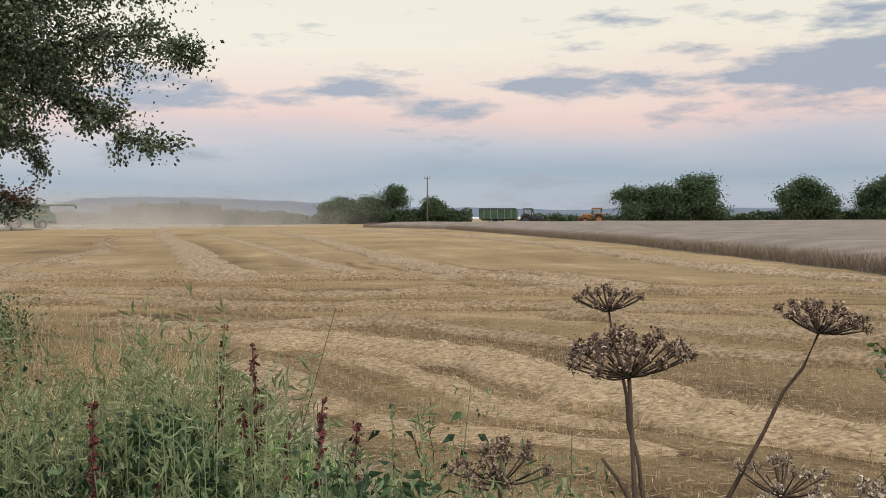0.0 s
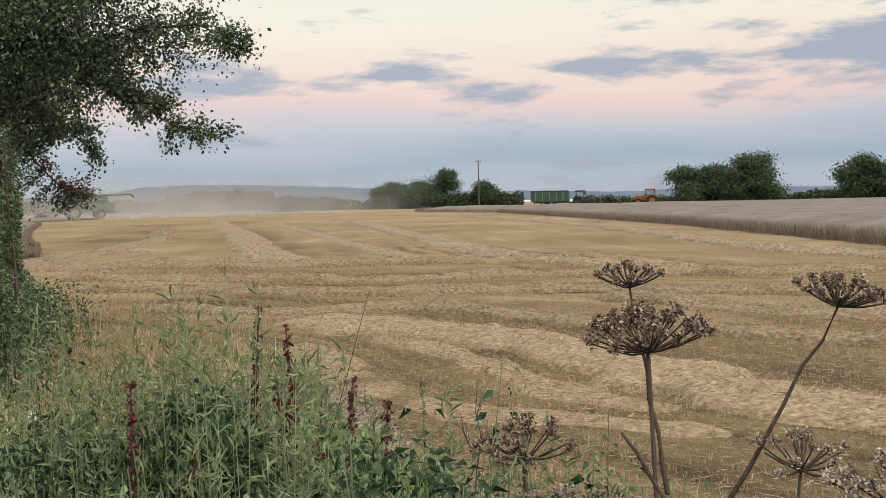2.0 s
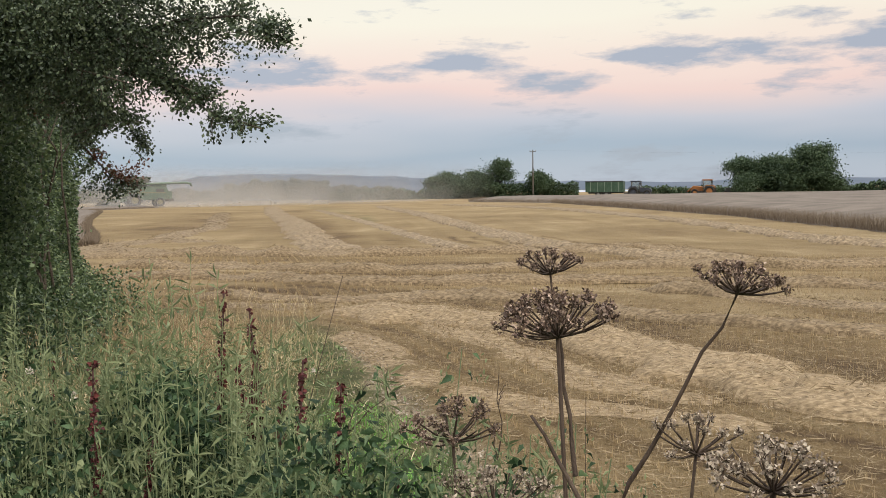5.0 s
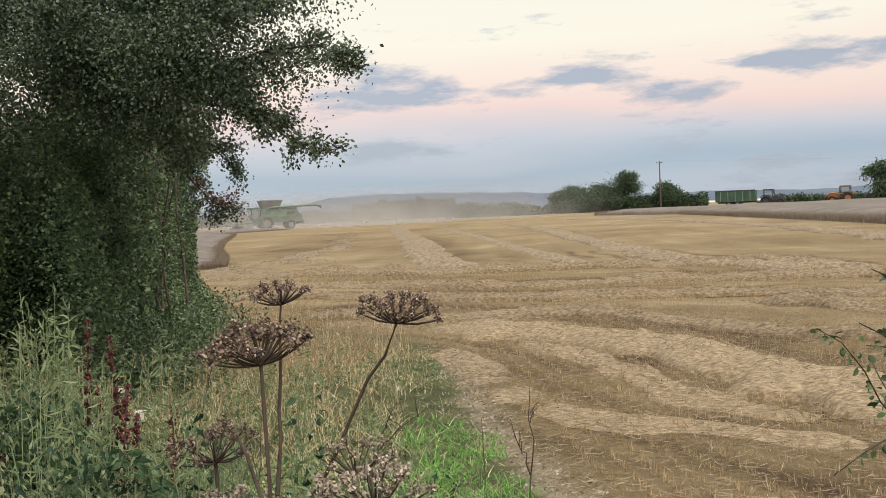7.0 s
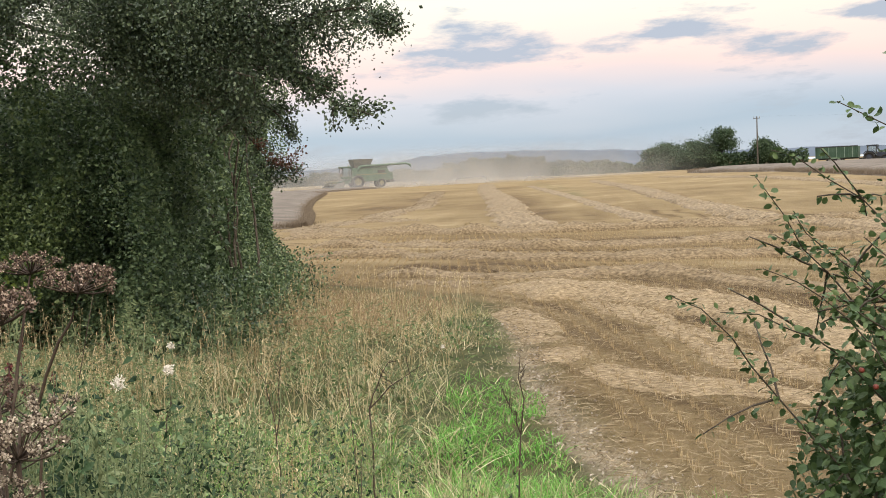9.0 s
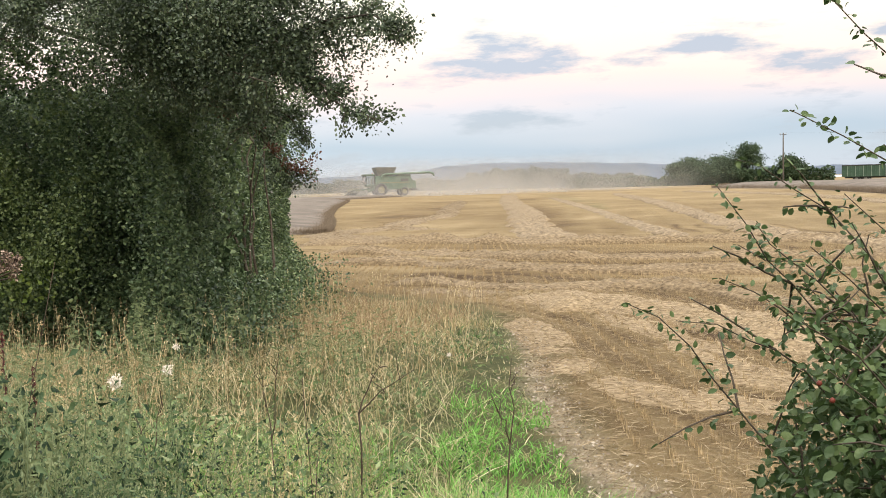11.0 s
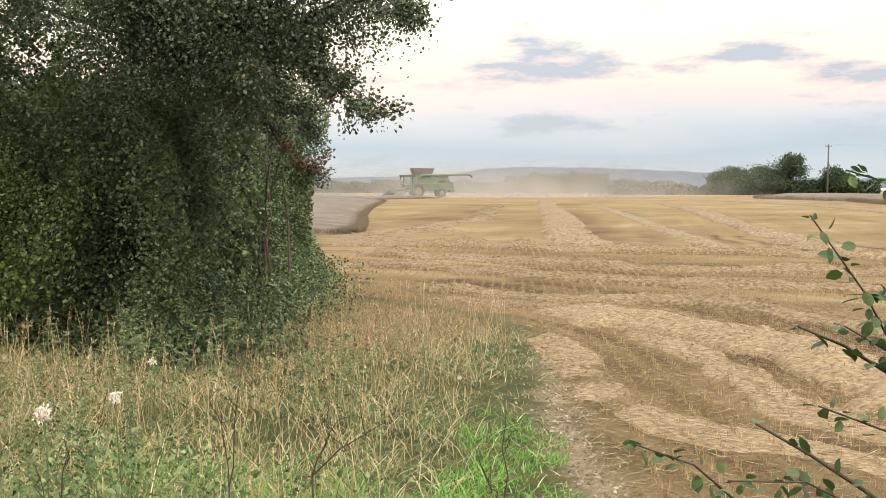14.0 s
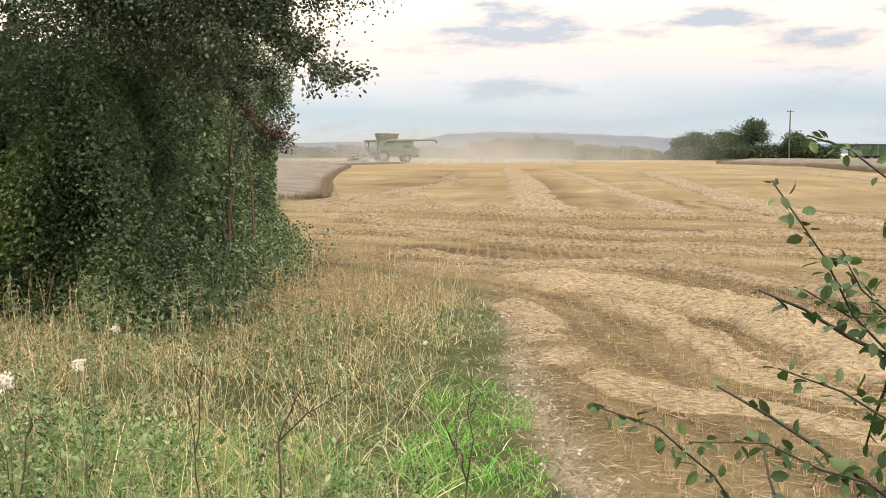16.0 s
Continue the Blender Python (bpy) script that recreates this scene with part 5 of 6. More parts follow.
for i, (x, y, h, w, cl, ai, lb) in enumerate([
    (-45.6, 199, 4.7, 7.5, 8, 1.0, "rounded dark green bush in the far hedge"), (-42.4, 198, 5.3, 8.0, 8, 1.0, "low spreading dark tree in the far hedge"), (-39.0, 198, 5.6, 8.0, 8, 1.0, "low spreading dark tree in the far hedge"),
    (-36.2, 199, 5.0, 7.0, 7, 1.0, "dense dark hedgerow bush"), (-33.0, 199, 8.0, 6.0, 12, 0.3, "small airy tree rising over the far hedge"), (-24.2, 198.5, 5.2, 5.2, 8, 0.7, "dark wind-leaning tree beside the pole"),
    (12.6, 171, 6.4, 6.6, 9, 1.1, "dense rounded green tree"), (16.2, 172, 6.6, 6.6, 9, 1.1, "dense rounded green tree"), (21.2, 170, 7.8, 7.4, 10, 1.1, "tall rounded green tree"), (25.0, 171, 8.2, 7.4, 10, 1.1, "tall rounded green tree"),
    (39.0, 170, 7.4, 6.4, 10, 1.1, "broad green field tree"), (43.0, 170.5, 7.0, 6.4, 10, 1.1, "broad green field tree"), (52.5, 170, 7.4, 6.6, 10, 1.1, "broad green field tree"), (56.5, 171, 6.6, 6.4, 10, 1.1, "broad green field tree")]):
    far_tree(x, y, h, w, lb, 300 + i, cl, ai, 0.45 if ai < 0.5 else (0.3 if ai < 0.8 else 0.08))
far_hedge((-66.0, 190), (-46.0, 197), 1.7, 0.8, "low dark field hedge", 401)
far_hedge((-46.0, 197), (-17.2, 200), 2.3, 1.0, "thick dark green field hedge", 402)
far_hedge((-5.6, 190), (3.6, 190), 1.9, 1.2, "low clump of hedge bushes", 403, 220)
far_hedge((3.6, 192), (14.0, 180), 1.3, 0.8, "low dark hedge behind the machines", 404)
far_hedge((24.0, 176), (62.0, 176), 1.7, 1.0, "low hedge between the field trees", 405)
far_hedge((-210.0, 210), (-66.0, 236), 3.0, 3.0, "distant dark tree belt behind the field", 406, 420, M_FAR_HAZE, 0.7)
far_hedge((-100.0, 214), (-78.0, 224), 4.6, 3.0, "distant clump of trees in a tree belt", 407, 330, M_FAR_HAZE, 0.7)

# distance haze put into the hills' blue-grey base colour
M_HILL = material("hazy_woodland", [(0.055, 0.075, 0.105), (0.085, 0.105, 0.14)], 0.95, 0.012, 0, detail=8)


def hill(ang0, ang1, dist, prof, label, seed):
    """A wooded ridge on the skyline."""
    a = np.linspace(ang0, ang1, 160)
    h = np.interp(a, [p[0] for p in prof], [p[1] for p in prof]) + 1.6 * (noise2(a * 6, a * 0, 1.0, seed) - 0.5) + 1.2 * (noise2(a * 30, a * 0, 1.0, seed + 1) - 0.5)
    rows = []
    for k, (dd, zz) in enumerate(((-160, 0.0), (-90, 0.55), (-30, 0.9), (0, 1.0), (120, 0.4), (260, 0.0))):
        r = dist + dd
        rows.append(np.stack([np.sin(np.radians(a)) * r, np.cos(np.radians(a)) * r, np.maximum(h * zz, -1)], 1))
    V = np.stack(rows, 0); nr_, na = V.shape[:2]
    q = (np.arange(nr_ - 1)[:, None] * na + np.arange(na - 1)[None]).ravel()
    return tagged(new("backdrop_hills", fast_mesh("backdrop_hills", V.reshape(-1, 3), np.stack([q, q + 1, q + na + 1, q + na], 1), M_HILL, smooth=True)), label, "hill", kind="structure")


hill(-75, 60, 1500, [(-75, 10), (-36, 15), (-32, 17), (-28.5, 20), (-26.5, 29), (-24.5, 31), (-21.3, 31), (-17, 26), (-14, 22), (-10, 14), (-5, 14), (0, 9), (6, 12), (14, 9), (30, 12), (60, 10)], "long wooded ridge on the skyline, painted blue-grey for haze", 501)

# pale polythene sheeting of a far field
bm = bmesh.new()
for i in range(6):
    for j in range(9):
        ang = math.pi * j / 8
        bm.verts.new((0, math.cos(ang) * 3.5 + i * 8, math.sin(ang) * 2.4))
        bm.verts.new((30, math.cos(ang) * 3.5 + i * 8, math.sin(ang) * 2.4))
bm.verts.ensure_lookup_table()
for i in range(6):
    for j in range(8):
        o = i * 18 + j * 2
        bm.faces.new([bm.verts[k] for k in (o, o + 1, o + 3, o + 2)])
pt = thing("polytunnel_block", -46, 500, -1.7, "distant pale white-blue polythene crop tunnels", "polytunnel")
part("cover", bm, material("polythene", [(0.3, 0.35, 0.42), (0.38, 0.43, 0.5)], 0.6, 0.3, 0), pt)

# ---- hard-surface helper ----


def slab(bm, x0, x1, y0, y1, z0, z1, bev=0.0, taper=0.0):
    r = bmesh.ops.create_cube(bm, size=1)
    for v in r["verts"]:
        k = 1 - taper if v.co.z > 0 else 1
        v.co = Vector(((x0 + x1) / 2 + v.co.x * (x1 - x0) * k, (y0 + y1) / 2 + v.co.y * (y1 - y0) * k, (z0 + z1) / 2 + v.co.z * (z1 - z0)))
    if bev:
        bmesh.ops.bevel(bm, geom=list({e for v in r["verts"] for e in v.link_edges}), offset=bev, segments=2, affect="EDGES")


def box_part(name, b, mat, parent, label="", bev=0.03, taper=0.0):
    bm = bmesh.new()
    slab(bm, *b, bev, taper)
    return part(name, bm, mat, parent, label)


def profile_part(name, prof, y0, y1, mat, parent, label="", bev=0.04):
    """A side outline (x, z) given thickness from y0 to y1."""
    bm = bmesh.new()
    a = [bm.verts.new((x, y0, z)) for x, z in prof]
    b = [bm.verts.new((x, y1, z)) for x, z in prof]
    n = len(prof)
    bm.faces.new(a[::-1]); bm.faces.new(b)
    for i in range(n):
        bm.faces.new((a[i], a[(i + 1) % n], b[(i + 1) % n], b[i]))
    bmesh.ops.recalc_face_normals(bm, faces=bm.faces)
    if bev:
        bmesh.ops.bevel(bm, geom=list(bm.edges), offset=bev, segments=2, affect="EDGES")
    return part(name, bm, mat, parent, label)


def tube_part(name, pts, r, mat, parent, label="", sides=12):
    return mesh_part(name, tube_arrays(np.array(pts, float), np.full(len(pts), r) if np.isscalar(r) else r, sides), mat, parent, label, smooth=True)


def wheel(parent, x, y, r, w, rimmat, name="wheel"):
    """Lugged tyre round a dished rim; axle along y."""
    tyre, n = [], 40
    prof = [(0.55, -0.42), (0.8, -0.5), (0.96, -0.44), (1.0, -0.25), (1.0, 0.25), (0.96, 0.44), (0.8, 0.5), (0.55, 0.42)]
    V = []
    for i in range(n):
        a = 2 * math.pi * i / n
        lug = 1.0 if i % 2 else 0.955
        for k, (pr, py) in enumerate(prof):
            rr = r * pr * (lug if pr > 0.95 else 1)
            V.append((math.cos(a) * rr, py * w, math.sin(a) * rr))
    F, m = [], len(prof)
    for i in range(n):
        for k in range(m):
            F.append((i * m + k, ((i + 1) % n) * m + k, ((i + 1) % n) * m + (k + 1) % m, i * m + (k + 1) % m))
    wh = mesh_part("tyre", (np.array(V), np.array(F)), M_RUBBER, parent, "black lugged tyre")
    wh.location = (x, y, r)
    bm = bmesh.new()
    bmesh.ops.create_cone(bm, cap_ends=True, segments=24, radius1=r * 0.56, radius2=r * 0.5, depth=w * 0.5, matrix=Matrix.Rotation(math.pi / 2, 4, "X"))
    bmesh.ops.create_cone(bm, cap_ends=True, segments=16, radius1=r * 0.2, radius2=r * 0.16, depth=w * 0.7, matrix=Matrix.Rotation(math.pi / 2, 4, "X"))
    part("rim", bm, rimmat, wh, "coloured wheel rim")
    return wh


M_RUBBER = material("tyre_rubber", [(0.012, 0.012, 0.012), (0.035, 0.033, 0.03)], 0.85, 5, 0.2, 40)
# green and yellow dulled: field dust, and haze put into the paint colour
M_GREEN = material("harvester_green", [(0.04, 0.082, 0.05), (0.06, 0.11, 0.07), (0.10, 0.135, 0.10)], 0.5, 1.2, 0.1, 30, spec=0.5)
M_YELLOW = material("harvester_yellow", [(0.14, 0.125, 0.06), (0.2, 0.175, 0.09)], 0.4, 3, 0)
M_STEEL = material("dull_steel", [(0.16, 0.16, 0.15), (0.28, 0.27, 0.25)], 0.45, 4, 0.1, 50, metal=0.6)
M_DARK = material("dark_metal", [(0.02, 0.02, 0.02), (0.05, 0.05, 0.048)], 0.5, 4, 0)
M_GREY = material("grey_tank_sheet", [(0.11, 0.11, 0.10), (0.19, 0.19, 0.175)], 0.6, 1.5, 0.1, 20)
M_TRAILER = material("trailer_green", [(0.03, 0.062, 0.042), (0.042, 0.08, 0.052), (0.065, 0.105, 0.075)], 0.5, 0.8, 0)
M_RIB = material("trailer_rib", [(0.12, 0.17, 0.13), (0.17, 0.22, 0.18)], 0.5, 0.8, 0)
M_ORANGE = material("loader_orange", [(0.22, 0.09, 0.03), (0.32, 0.14, 0.05)], 0.4, 2, 0)
M_GLASS = bpy.data.materials.new("cab_glass")
M_GLASS.use_nodes = True
gb = M_GLASS.node_tree.nodes["Principled BSDF"]
gb.inputs["Base Color"].default_value, gb.inputs["Roughness"].default_value, gb.inputs["Transmission Weight"].default_value = (0.5, 0.58, 0.6, 1), 0.05, 0.8
M_POLE = material("pole_wood", [(0.05, 0.042, 0.035), (0.11, 0.095, 0.08)], 0.9, 6, 0.2, 30)

# ---- combine harvester: x forward, z up ----
cb = thing("combine_harvester", -76.5, 134.5, 0, "dusty green combine harvester with its grain tank open, cutting corn", "combine harvester", rz=222)
profile_part("body", [(-4.2, 1.05), (-4.3, 2.2), (-4.0, 2.95), (-1.6, 3.1), (1.0, 3.15), (1.55, 3.05), (1.6, 1.5), (1.0, 0.95)], -1.45, 1.45, M_GREEN, cb, "dusty green side panels", 0.08)
for s in (-1, 1):
    profile_part("side_panel", [(-3.9, 1.75), (-4.0, 2.6), (-1.2, 2.8), (1.2, 2.65), (1.2, 1.9), (-0.8, 1.7)], 1.46 * s, 1.54 * s, M_GREEN, cb, "", 0.03)
    box_part("stripe", (-3.8, 1.0, min(1.545 * s, 1.565 * s), max(1.545 * s, 1.565 * s), 2.02, 2.12), M_YELLOW, cb, "pale yellow stripe", 0.005)
    wheel(cb, 0.75, 1.45 * s, 1.0, 0.8, M_YELLOW)
    wheel(cb, -3.0, 1.25 * s, 0.68, 0.5, M_YELLOW)
    tube_part("mirror_arm", [(2.6, 0.9 * s, 3.2), (3.0, 1.5 * s, 3.15), (3.0, 1.55 * s, 2.7)], 0.04, M_DARK, cb)
    box_part("mirror", (2.95, 3.03, 1.45 * s - 0.14, 1.45 * s + 0.14, 2.35, 2.85), M_DARK, cb, "", 0.02)
    tube_part("rail", [(1.7, 1.35 * s, 1.7), (1.7, 1.4 * s, 2.7), (2.2, 1.4 * s, 2.7), (2.2, 1.35 * s, 1.7)], 0.025, M_YELLOW, cb)
box_part("cab_base", (1.55, 2.9, -1.0, 1.0, 1.5, 1.85), M_GREEN, cb, "", 0.05)
profile_part("cab_window", [(1.65, 1.85), (1.65, 3.15), (2.95, 3.15), (3.15, 2.3), (2.85, 1.85)], -0.98, 0.98, M_GLASS, cb, "tinted cab glass", 0.02)
for x, y in ((1.65, 0.98), (1.65, -0.98), (2.95, 0.98), (2.95, -0.98)):
    box_part("cab_pillar", (x - 0.05, x + 0.05, y - 0.05, y + 0.05, 1.85, 3.2), M_DARK, cb, "", 0.01)
box_part("cab_roof", (1.5, 3.3, -1.12, 1.12, 3.15, 3.42), M_GREEN, cb, "", 0.08)
# open grain tank: flared sheets
bm = bmesh.new()
lo = [(-1.2, -1.2, 3.1), (1.1, -1.2, 3.1), (1.1, 1.2, 3.1), (-1.2, 1.2, 3.1)]
hi = [(-1.75, -1.75, 4.4), (1.5, -1.75, 4.45), (1.5, 1.75, 4.45), (-1.75, 1.75, 4.4)]
ring = [[bm.verts.new(p) for p in lo], [bm.verts.new(p) for p in hi], [bm.verts.new((p[0] * 0.97 - 0.02, p[1] * 0.96, p[2])) for p in hi], [bm.verts.new((p[0] * 0.95, p[1] * 0.95, p[2] + 0.06)) for p in lo]]
for a, b in ((0, 1), (1, 2), (2, 3)):
    for i in range(4):
        bm.faces.new((ring[a][i], ring[a][(i + 1) % 4], ring[b][(i + 1) % 4], ring[b][i]))
bm.faces.new(ring[3])
bmesh.ops.recalc_face_normals(bm, faces=bm.faces)
part("grain_tank", bm, M_GREY, cb, "open flared grey grain tank sheets")
tube_part("unloading_auger", [(0.6, 1.5, 2.7), (0.4, 1.62, 3.25), (-0.2, 1.62, 3.35), (-6.9, 1.62, 3.5), (-7.5, 1.62, 3.35), (-7.7, 1.62, 2.95)], [0.2, 0.2, 0.19, 0.17, 0.17, 0.15], M_GREEN, cb, "folded unloading auger tube")
box_part("engine_deck", (-4.1, -2.0, -1.2, 1.2, 2.95, 3.3), M_GREEN, cb, "", 0.08)
box_part("straw_hood", (-4.9, -4.2, -1.1, 1.1, 1.0, 2.3), M_GREEN, cb, "", 0.12)
box_part("chopper", (-5.1, -4.3, -1.2, 1.2, 0.75, 1.1), M_DARK, cb, "", 0.05)
box_part("grille", (-3.6, -2.4, 1.545, 1.6, 2.2, 2.65), M_DARK, cb, "dark cooling grille", 0.01)
profile_part("feeder_house", [(1.5, 0.9), (1.5, 1.6), (3.6, 1.05), (3.6, 0.45)], -0.7, 0.7, M_GREEN, cb, "", 0.03)
# cutting header with reel
hd = box_part("header", (3.55, 3.8, -4.6, 4.6, 0.25, 1.15), M_GREEN, cb, "wide green cutting header", 0.03)
box_part("header_floor", (3.7, 4.9, -4.6, 4.6, 0.2, 0.3), M_STEEL, hd, "", 0.02)
for s in (-1, 1):
    profile_part("divider", [(3.5, 0.2), (3.5, 1.1), (4.4, 0.9), (5.5, 0.25), (5.4, 0.18)], 4.6 * s, 4.75 * s, M_STEEL, hd, "pointed pale crop divider", 0.01)
tube_part("auger", [(4.0, -4.4, 0.6), (4.0, 4.4, 0.6)], 0.25, M_STEEL, hd)
for k in range(6):
    a = k * math.pi / 3
    tube_part("reel_bat", [(4.75 + 0.5 * math.cos(a), -4.4, 0.95 + 0.5 * math.sin(a)), (4.75 + 0.5 * math.cos(a), 4.4, 0.95 + 0.5 * math.sin(a))], 0.035, M_DARK, hd, "", 6)
for y in (-4.4, -2.2, 0, 2.2, 4.4):
    sp = [tube_arrays(np.array([(4.75, y, 0.95), (4.75 + 0.5 * math.cos(k * math.pi / 3), y, 0.95 + 0.5 * math.sin(k * math.pi / 3))]), [0.03, 0.03], 5) for k in range(6)]
    mesh_part("reel_spider", joined(sp), M_YELLOW, hd)
tube_part("exhaust", [(-1.9, -0.9, 3.2), (-1.9, -0.9, 3.7)], 0.08, M_STEEL, cb)
box_part("beacon", (1.7, 1.85, -0.07, 0.07, 3.42, 3.58), M_ORANGE, cb, "", 0.02)
for y in (-0.8, -0.4, 0.4, 0.8):
    box_part("work_light", (3.28, 3.36, y - 0.09, y + 0.09, 3.2, 3.32), M_STEEL, cb, "", 0.01)


def tractor(x, y, rz, bodymat, label):
    """Farm tractor: bonnet, cab, large rear and smaller front wheels; x forward."""
    t = thing("tractor", x, y, 0, label, "tractor", "tractors", rz=rz)
    profile_part("bonnet", [(0.3, 0.9), (0.3, 1.65), (2.0, 1.5), (2.3, 1.3), (2.3, 0.85)], -0.42, 0.42, bodymat, t, "", 0.06)
    box_part("chassis", (-1.0, 2.1, -0.3, 0.3, 0.6, 0.95), M_DARK, t, "", 0.03)
    profile_part("cab_window", [(-1.15, 1.2), (-1.0, 2.6), (0.2, 2.6), (0.4, 1.6), (0.35, 1.2)], -0.72, 0.72, M_GLASS, t, "tinted cab glass", 0.02)
    for px, py in ((-1.05, 0.72), (-1.05, -0.72), (0.3, 0.72), (0.3, -0.72)):
        box_part("cab_pillar", (px - 0.05, px + 0.05, py - 0.05, py + 0.05, 1.2, 2.6), M_DARK, t, "", 0.01)
    box_part("cab_roof", (-1.2, 0.45, -0.85, 0.85, 2.6, 2.8), bodymat, t, "", 0.06)
    for s in (-1, 1):
        wheel(t, -0.75, 0.85 * s, 0.88, 0.5, bodymat)
        wheel(t, 1.6, 0.8 * s, 0.62, 0.4, bodymat)
        profile_part("mudguard", [(-1.65, 1.35), (-1.3, 1.85), (-0.2, 1.85), (0.15, 1.45), (0.1, 1.4), (-0.25, 1.75), (-1.25, 1.75), (-1.6, 1.3)], 0.65 * s, 1.1 * s, bodymat, t, "", 0.01)
    tube_part("exhaust", [(0.5, 0.45, 1.5), (0.5, 0.45, 2.7)], 0.05, M_DARK, t)
    return t


M_DKBLUE = material("tractor_dark", [(0.025, 0.03, 0.045), (0.05, 0.055, 0.07)], 0.4, 2, 0)
tractor(-4.6, 173.6, -6, M_DKBLUE, "dark tractor towing a grain trailer along the crop")
tr = thing("grain_trailer", -10.0, 175, 0, "green ribbed grain trailer hitched to a tractor", "trailer", rz=-6)
bm = bmesh.new()
slab(bm, -3.4, 3.0, -1.2, 1.2, 0.95, 1.1); slab(bm, -3.4, 3.0, -1.2, -1.12, 1.1, 2.75); slab(bm, -3.4, 3.0, 1.12, 1.2, 1.1, 2.75); slab(bm, 2.92, 3.0, -1.12, 1.12, 1.1, 2.75)
part("trailer_body", bm, M_TRAILER, tr, "green steel trailer sides")
box_part("tailgate", (-3.5, -3.41, -1.2, 1.2, 1.0, 2.75), M_TRAILER, tr, "", 0.01)
box_part("top_rail", (-3.5, 3.05, -1.27, -1.2, 2.7, 2.85), M_DARK, tr, "", 0.01)
for i in range(11):
    x = -3.2 + i * 0.6
    for s in (-1, 1):
        box_part("rib", (x - 0.05, x + 0.05, min(1.2 * s, 1.3 * s), max(1.2 * s, 1.3 * s), 1.0, 2.7), M_RIB if i % 2 else M_TRAILER, tr, "", 0.01)
box_part("drawbar", (3.0, 4.5, -0.12, 0.12, 0.6, 0.85), M_DARK, tr, "", 0.02)
box_part("chassis", (-3.2, 3.0, -0.5, 0.5, 0.7, 0.95), M_DARK, tr, "", 0.02)
for x in (-1.3, 0.1):
    for s in (-1, 1):
        wheel(tr, x, 1.0 * s, 0.55, 0.4, M_STEEL)
ld = tractor(6.4, 170, 172, M_ORANGE, "orange loader tractor parked beside the trees")
tube_part("loader_arm", [(0.2, 0.75, 1.5), (1.8, 0.75, 1.7), (3.0, 0.75, 0.7)], 0.09, M_ORANGE, ld)
tube_part("loader_arm", [(0.2, -0.75, 1.5), (1.8, -0.75, 1.7), (3.0, -0.75, 0.7)], 0.09, M_ORANGE, ld)
profile_part("bucket", [(2.9, 0.2), (2.9, 0.95), (3.05, 0.95), (3.2, 0.35), (3.8, 0.25), (3.75, 0.18)], -1.0, 1.0, M_DARK, ld, "dark loader bucket", 0.01)
imp = thing("seed_drill", 10.6, 170.5, 0, "low dark implement parked behind the loader tractor", "implement")
box_part("frame", (-1.4, 1.4, -0.9, 0.9, 0.45, 0.7), M_DARK, imp, "", 0.03)
box_part("hopper", (-1.0, 1.0, -0.8, 0.8, 0.7, 1.35), M_DARK, imp, "", 0.08)
for x in (-1.0, 1.0):
    wheel(imp, x, 0.95, 0.45, 0.25, M_ORANGE); wheel(imp, x, -0.95, 0.45, 0.25, M_ORANGE)

# ---- power pole ----
pole = thing("utility_pole", -23.5, 180, 0, "wooden power pole with a crossarm at the field edge", "pole")
tube_part("post", [(0, 0, -0.2), (0, 0, 4.5), (0.02, 0, 8.75)], [0.14, 0.12, 0.09], M_POLE, pole)
box_part("crossarm", (-0.55, 0.55, -0.05, 0.05, 8.38, 8.48), M_POLE, pole, "", 0.01)
for x in (-0.48, 0.0, 0.48):
    tube_part("insulator", [(x, 0, 8.5), (x, 0, 8.75)], 0.06, M_STEEL, pole, "", 8)
for x in (-0.48, 0.48):
    tube_part("power_line", curve3((x, 0, 8.75), (120 + x, 10, 8.5), -1.6, 0, 16), 0.0015, M_DARK, pole, "thin overhead wire", 4)

# ---- dust over the harvest ----
M_DUST = bpy.data.materials.new("harvest_dust")
M_DUST.use_nodes = True
dn, dl = M_DUST.node_tree.nodes, M_DUST.node_tree.links
dn.clear()
d_out = dn.new("ShaderNodeOutputMaterial")
d_tr = dn.new("ShaderNodeBsdfTransparent")
d_df = dn.new("ShaderNodeBsdfDiffuse"); d_df.inputs[0].default_value = (0.46, 0.445, 0.43, 1)
d_tl = dn.new("ShaderNodeBsdfTranslucent"); d_tl.inputs[0].default_value = (0.46, 0.445, 0.43, 1)
d_ad = dn.new("ShaderNodeMixShader"); d_ad.inputs[0].default_value = 0.5
dl.new(d_df.outputs[0], d_ad.inputs[1]); dl.new(d_tl.outputs[0], d_ad.inputs[2])
d_mx = dn.new("ShaderNodeMixShader")
d_at = dn.new("ShaderNodeAttribute"); d_at.attribute_name = "haze_amount"
d_co = dn.new("ShaderNodeTexCoord")
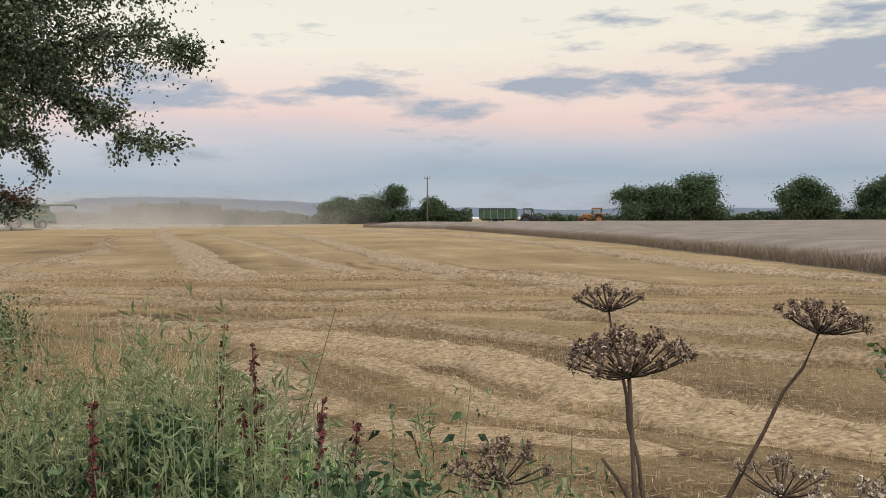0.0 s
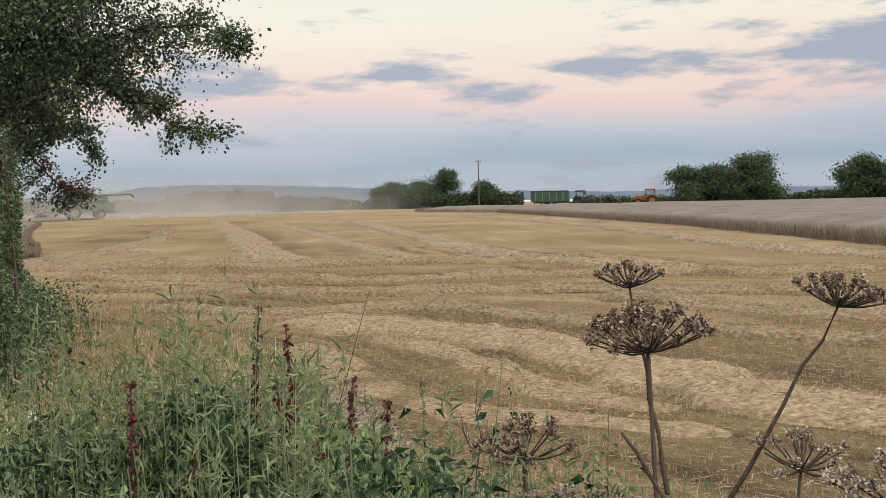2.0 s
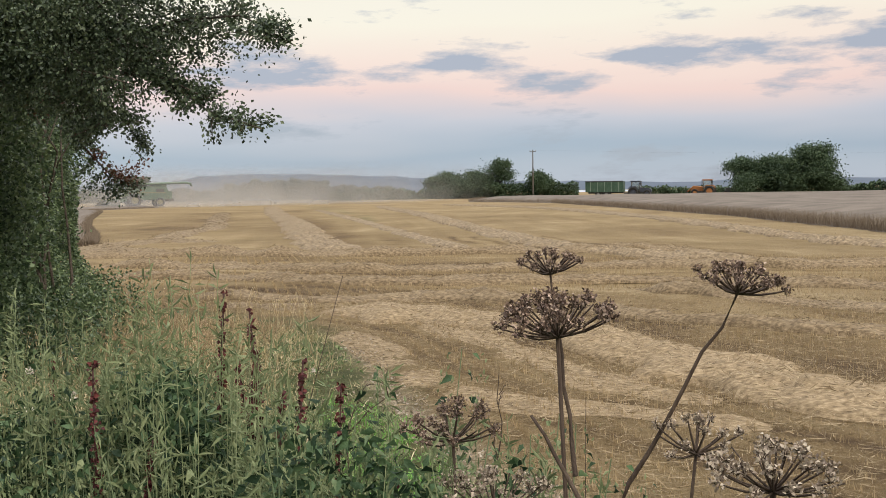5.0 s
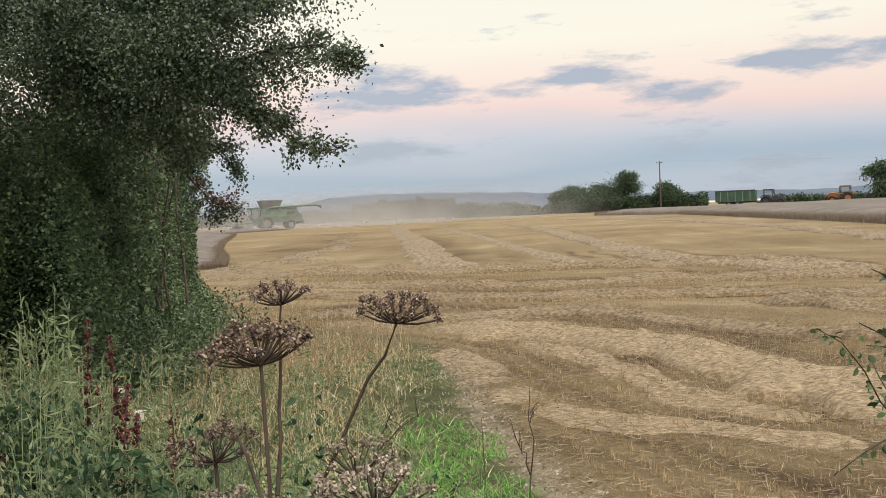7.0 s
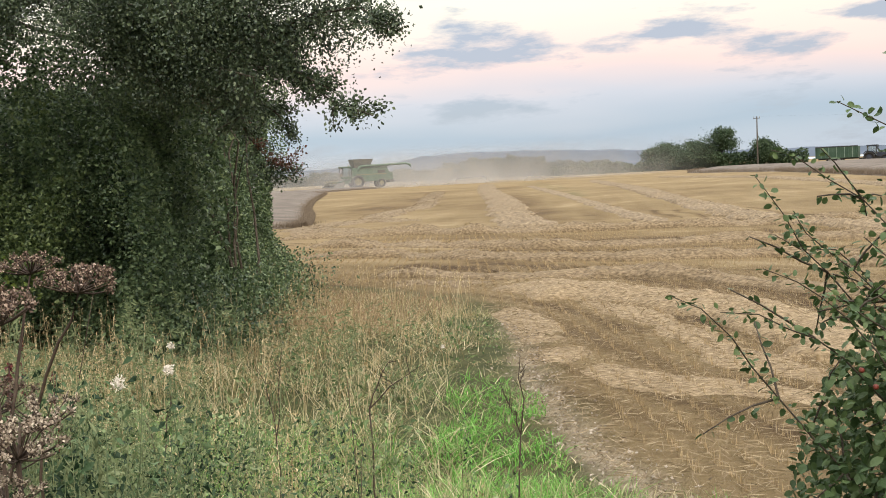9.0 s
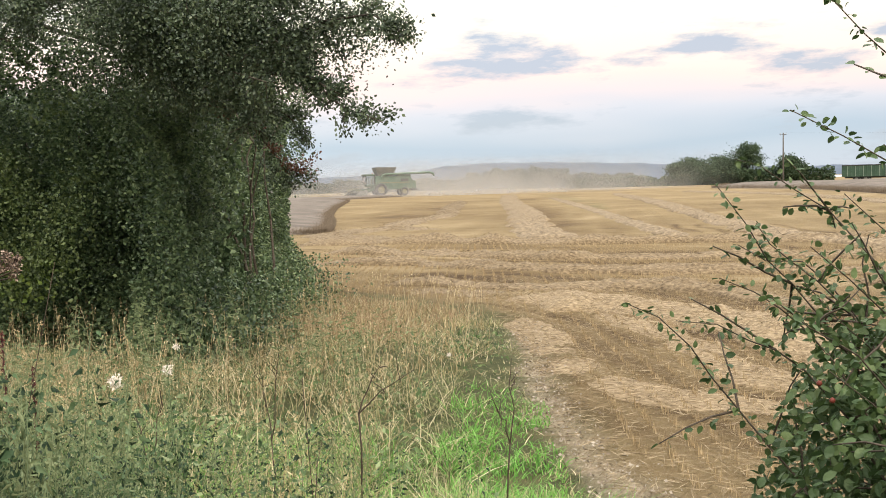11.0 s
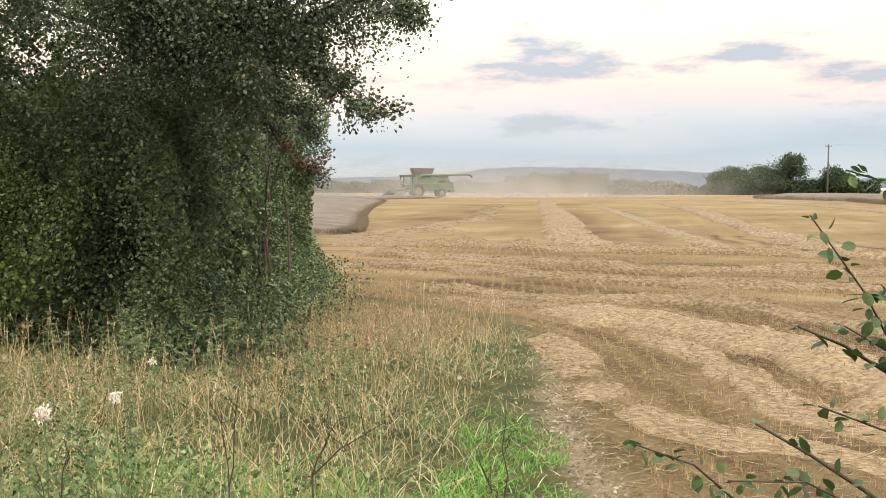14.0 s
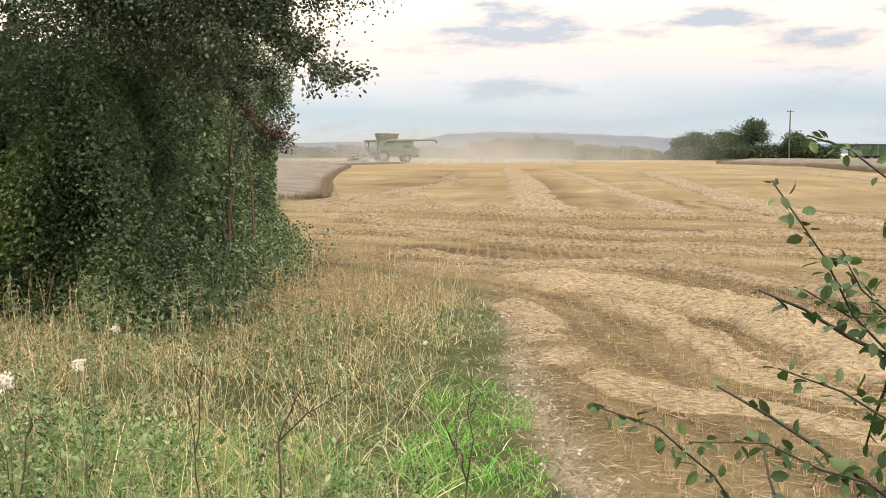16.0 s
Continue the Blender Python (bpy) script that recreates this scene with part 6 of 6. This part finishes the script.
d_no = dn.new("ShaderNodeTexNoise"); d_no.inputs["Scale"].default_value, d_no.inputs["Detail"].default_value = 0.16, 5
dl.new(d_co.outputs["Object"], d_no.inputs["Vector"])
d_rm = dn.new("ShaderNodeMapRange"); d_rm.inputs[1].default_value, d_rm.inputs[2].default_value = 0.2, 0.6
dl.new(d_no.outputs[0], d_rm.inputs[0])
d_mu = dn.new("ShaderNodeMath"); d_mu.operation = "MULTIPLY"
dl.new(d_rm.outputs[0], d_mu.inputs[0]); dl.new(d_at.outputs["Fac"], d_mu.inputs[1])
dl.new(d_mu.outputs[0], d_mx.inputs[0]); dl.new(d_tr.outputs[0], d_mx.inputs[1]); dl.new(d_ad.outputs[0], d_mx.inputs[2]); dl.new(d_mx.outputs[0], d_out.inputs[0])
dust = thing("dust_cloud", -40, 118, 0, "thin drifting harvest dust behind the combine", "dust", kind="stuff")
for k, (cx, cy, wid, hgt, den) in enumerate([(-70, 118, 60, 5.0, 0.42), (-54, 128, 48, 5.4, 0.5), (-60, 148, 60, 6.5, 0.45), (-58, 154, 66, 7.0, 0.42), (-84, 150, 80, 6.0, 0.36), (-92, 160, 100, 6.5, 0.36)]):
    u, z = np.linspace(-1, 1, 49), np.linspace(0, 1, 17)
    U, Zz = np.meshgrid(u, z)
    PX = cx + U * wid * 0.5 * 0.9 + 40; PY = cy + U * wid * 0.5 * 0.42 + 3 * np.sin(U * 5 + k) - 118 + 0.6 * Zz * np.sin(U * 9 + k)
    den_a = den * np.clip(1 - np.abs(U) ** 2.5, 0, 1) * np.clip(1 - Zz, 0, 1) ** 1.0
    nu = len(u)
    q = (np.arange(len(z) - 1)[:, None] * nu + np.arange(nu - 1)[None]).ravel()
    me = fast_mesh("dust_veil", np.stack([PX, PY, Zz * hgt + 0.01], -1).reshape(-1, 3), np.stack([q, q + 1, q + nu + 1, q + nu], 1), M_DUST, smooth=True)
    at = me.attributes.new("haze_amount", "FLOAT", "POINT"); at.data.foreach_set("value", den_a.astype(np.float32).ravel())
    ob = new("dust_veil", me); ob.parent = dust
    ob.visible_shadow = False
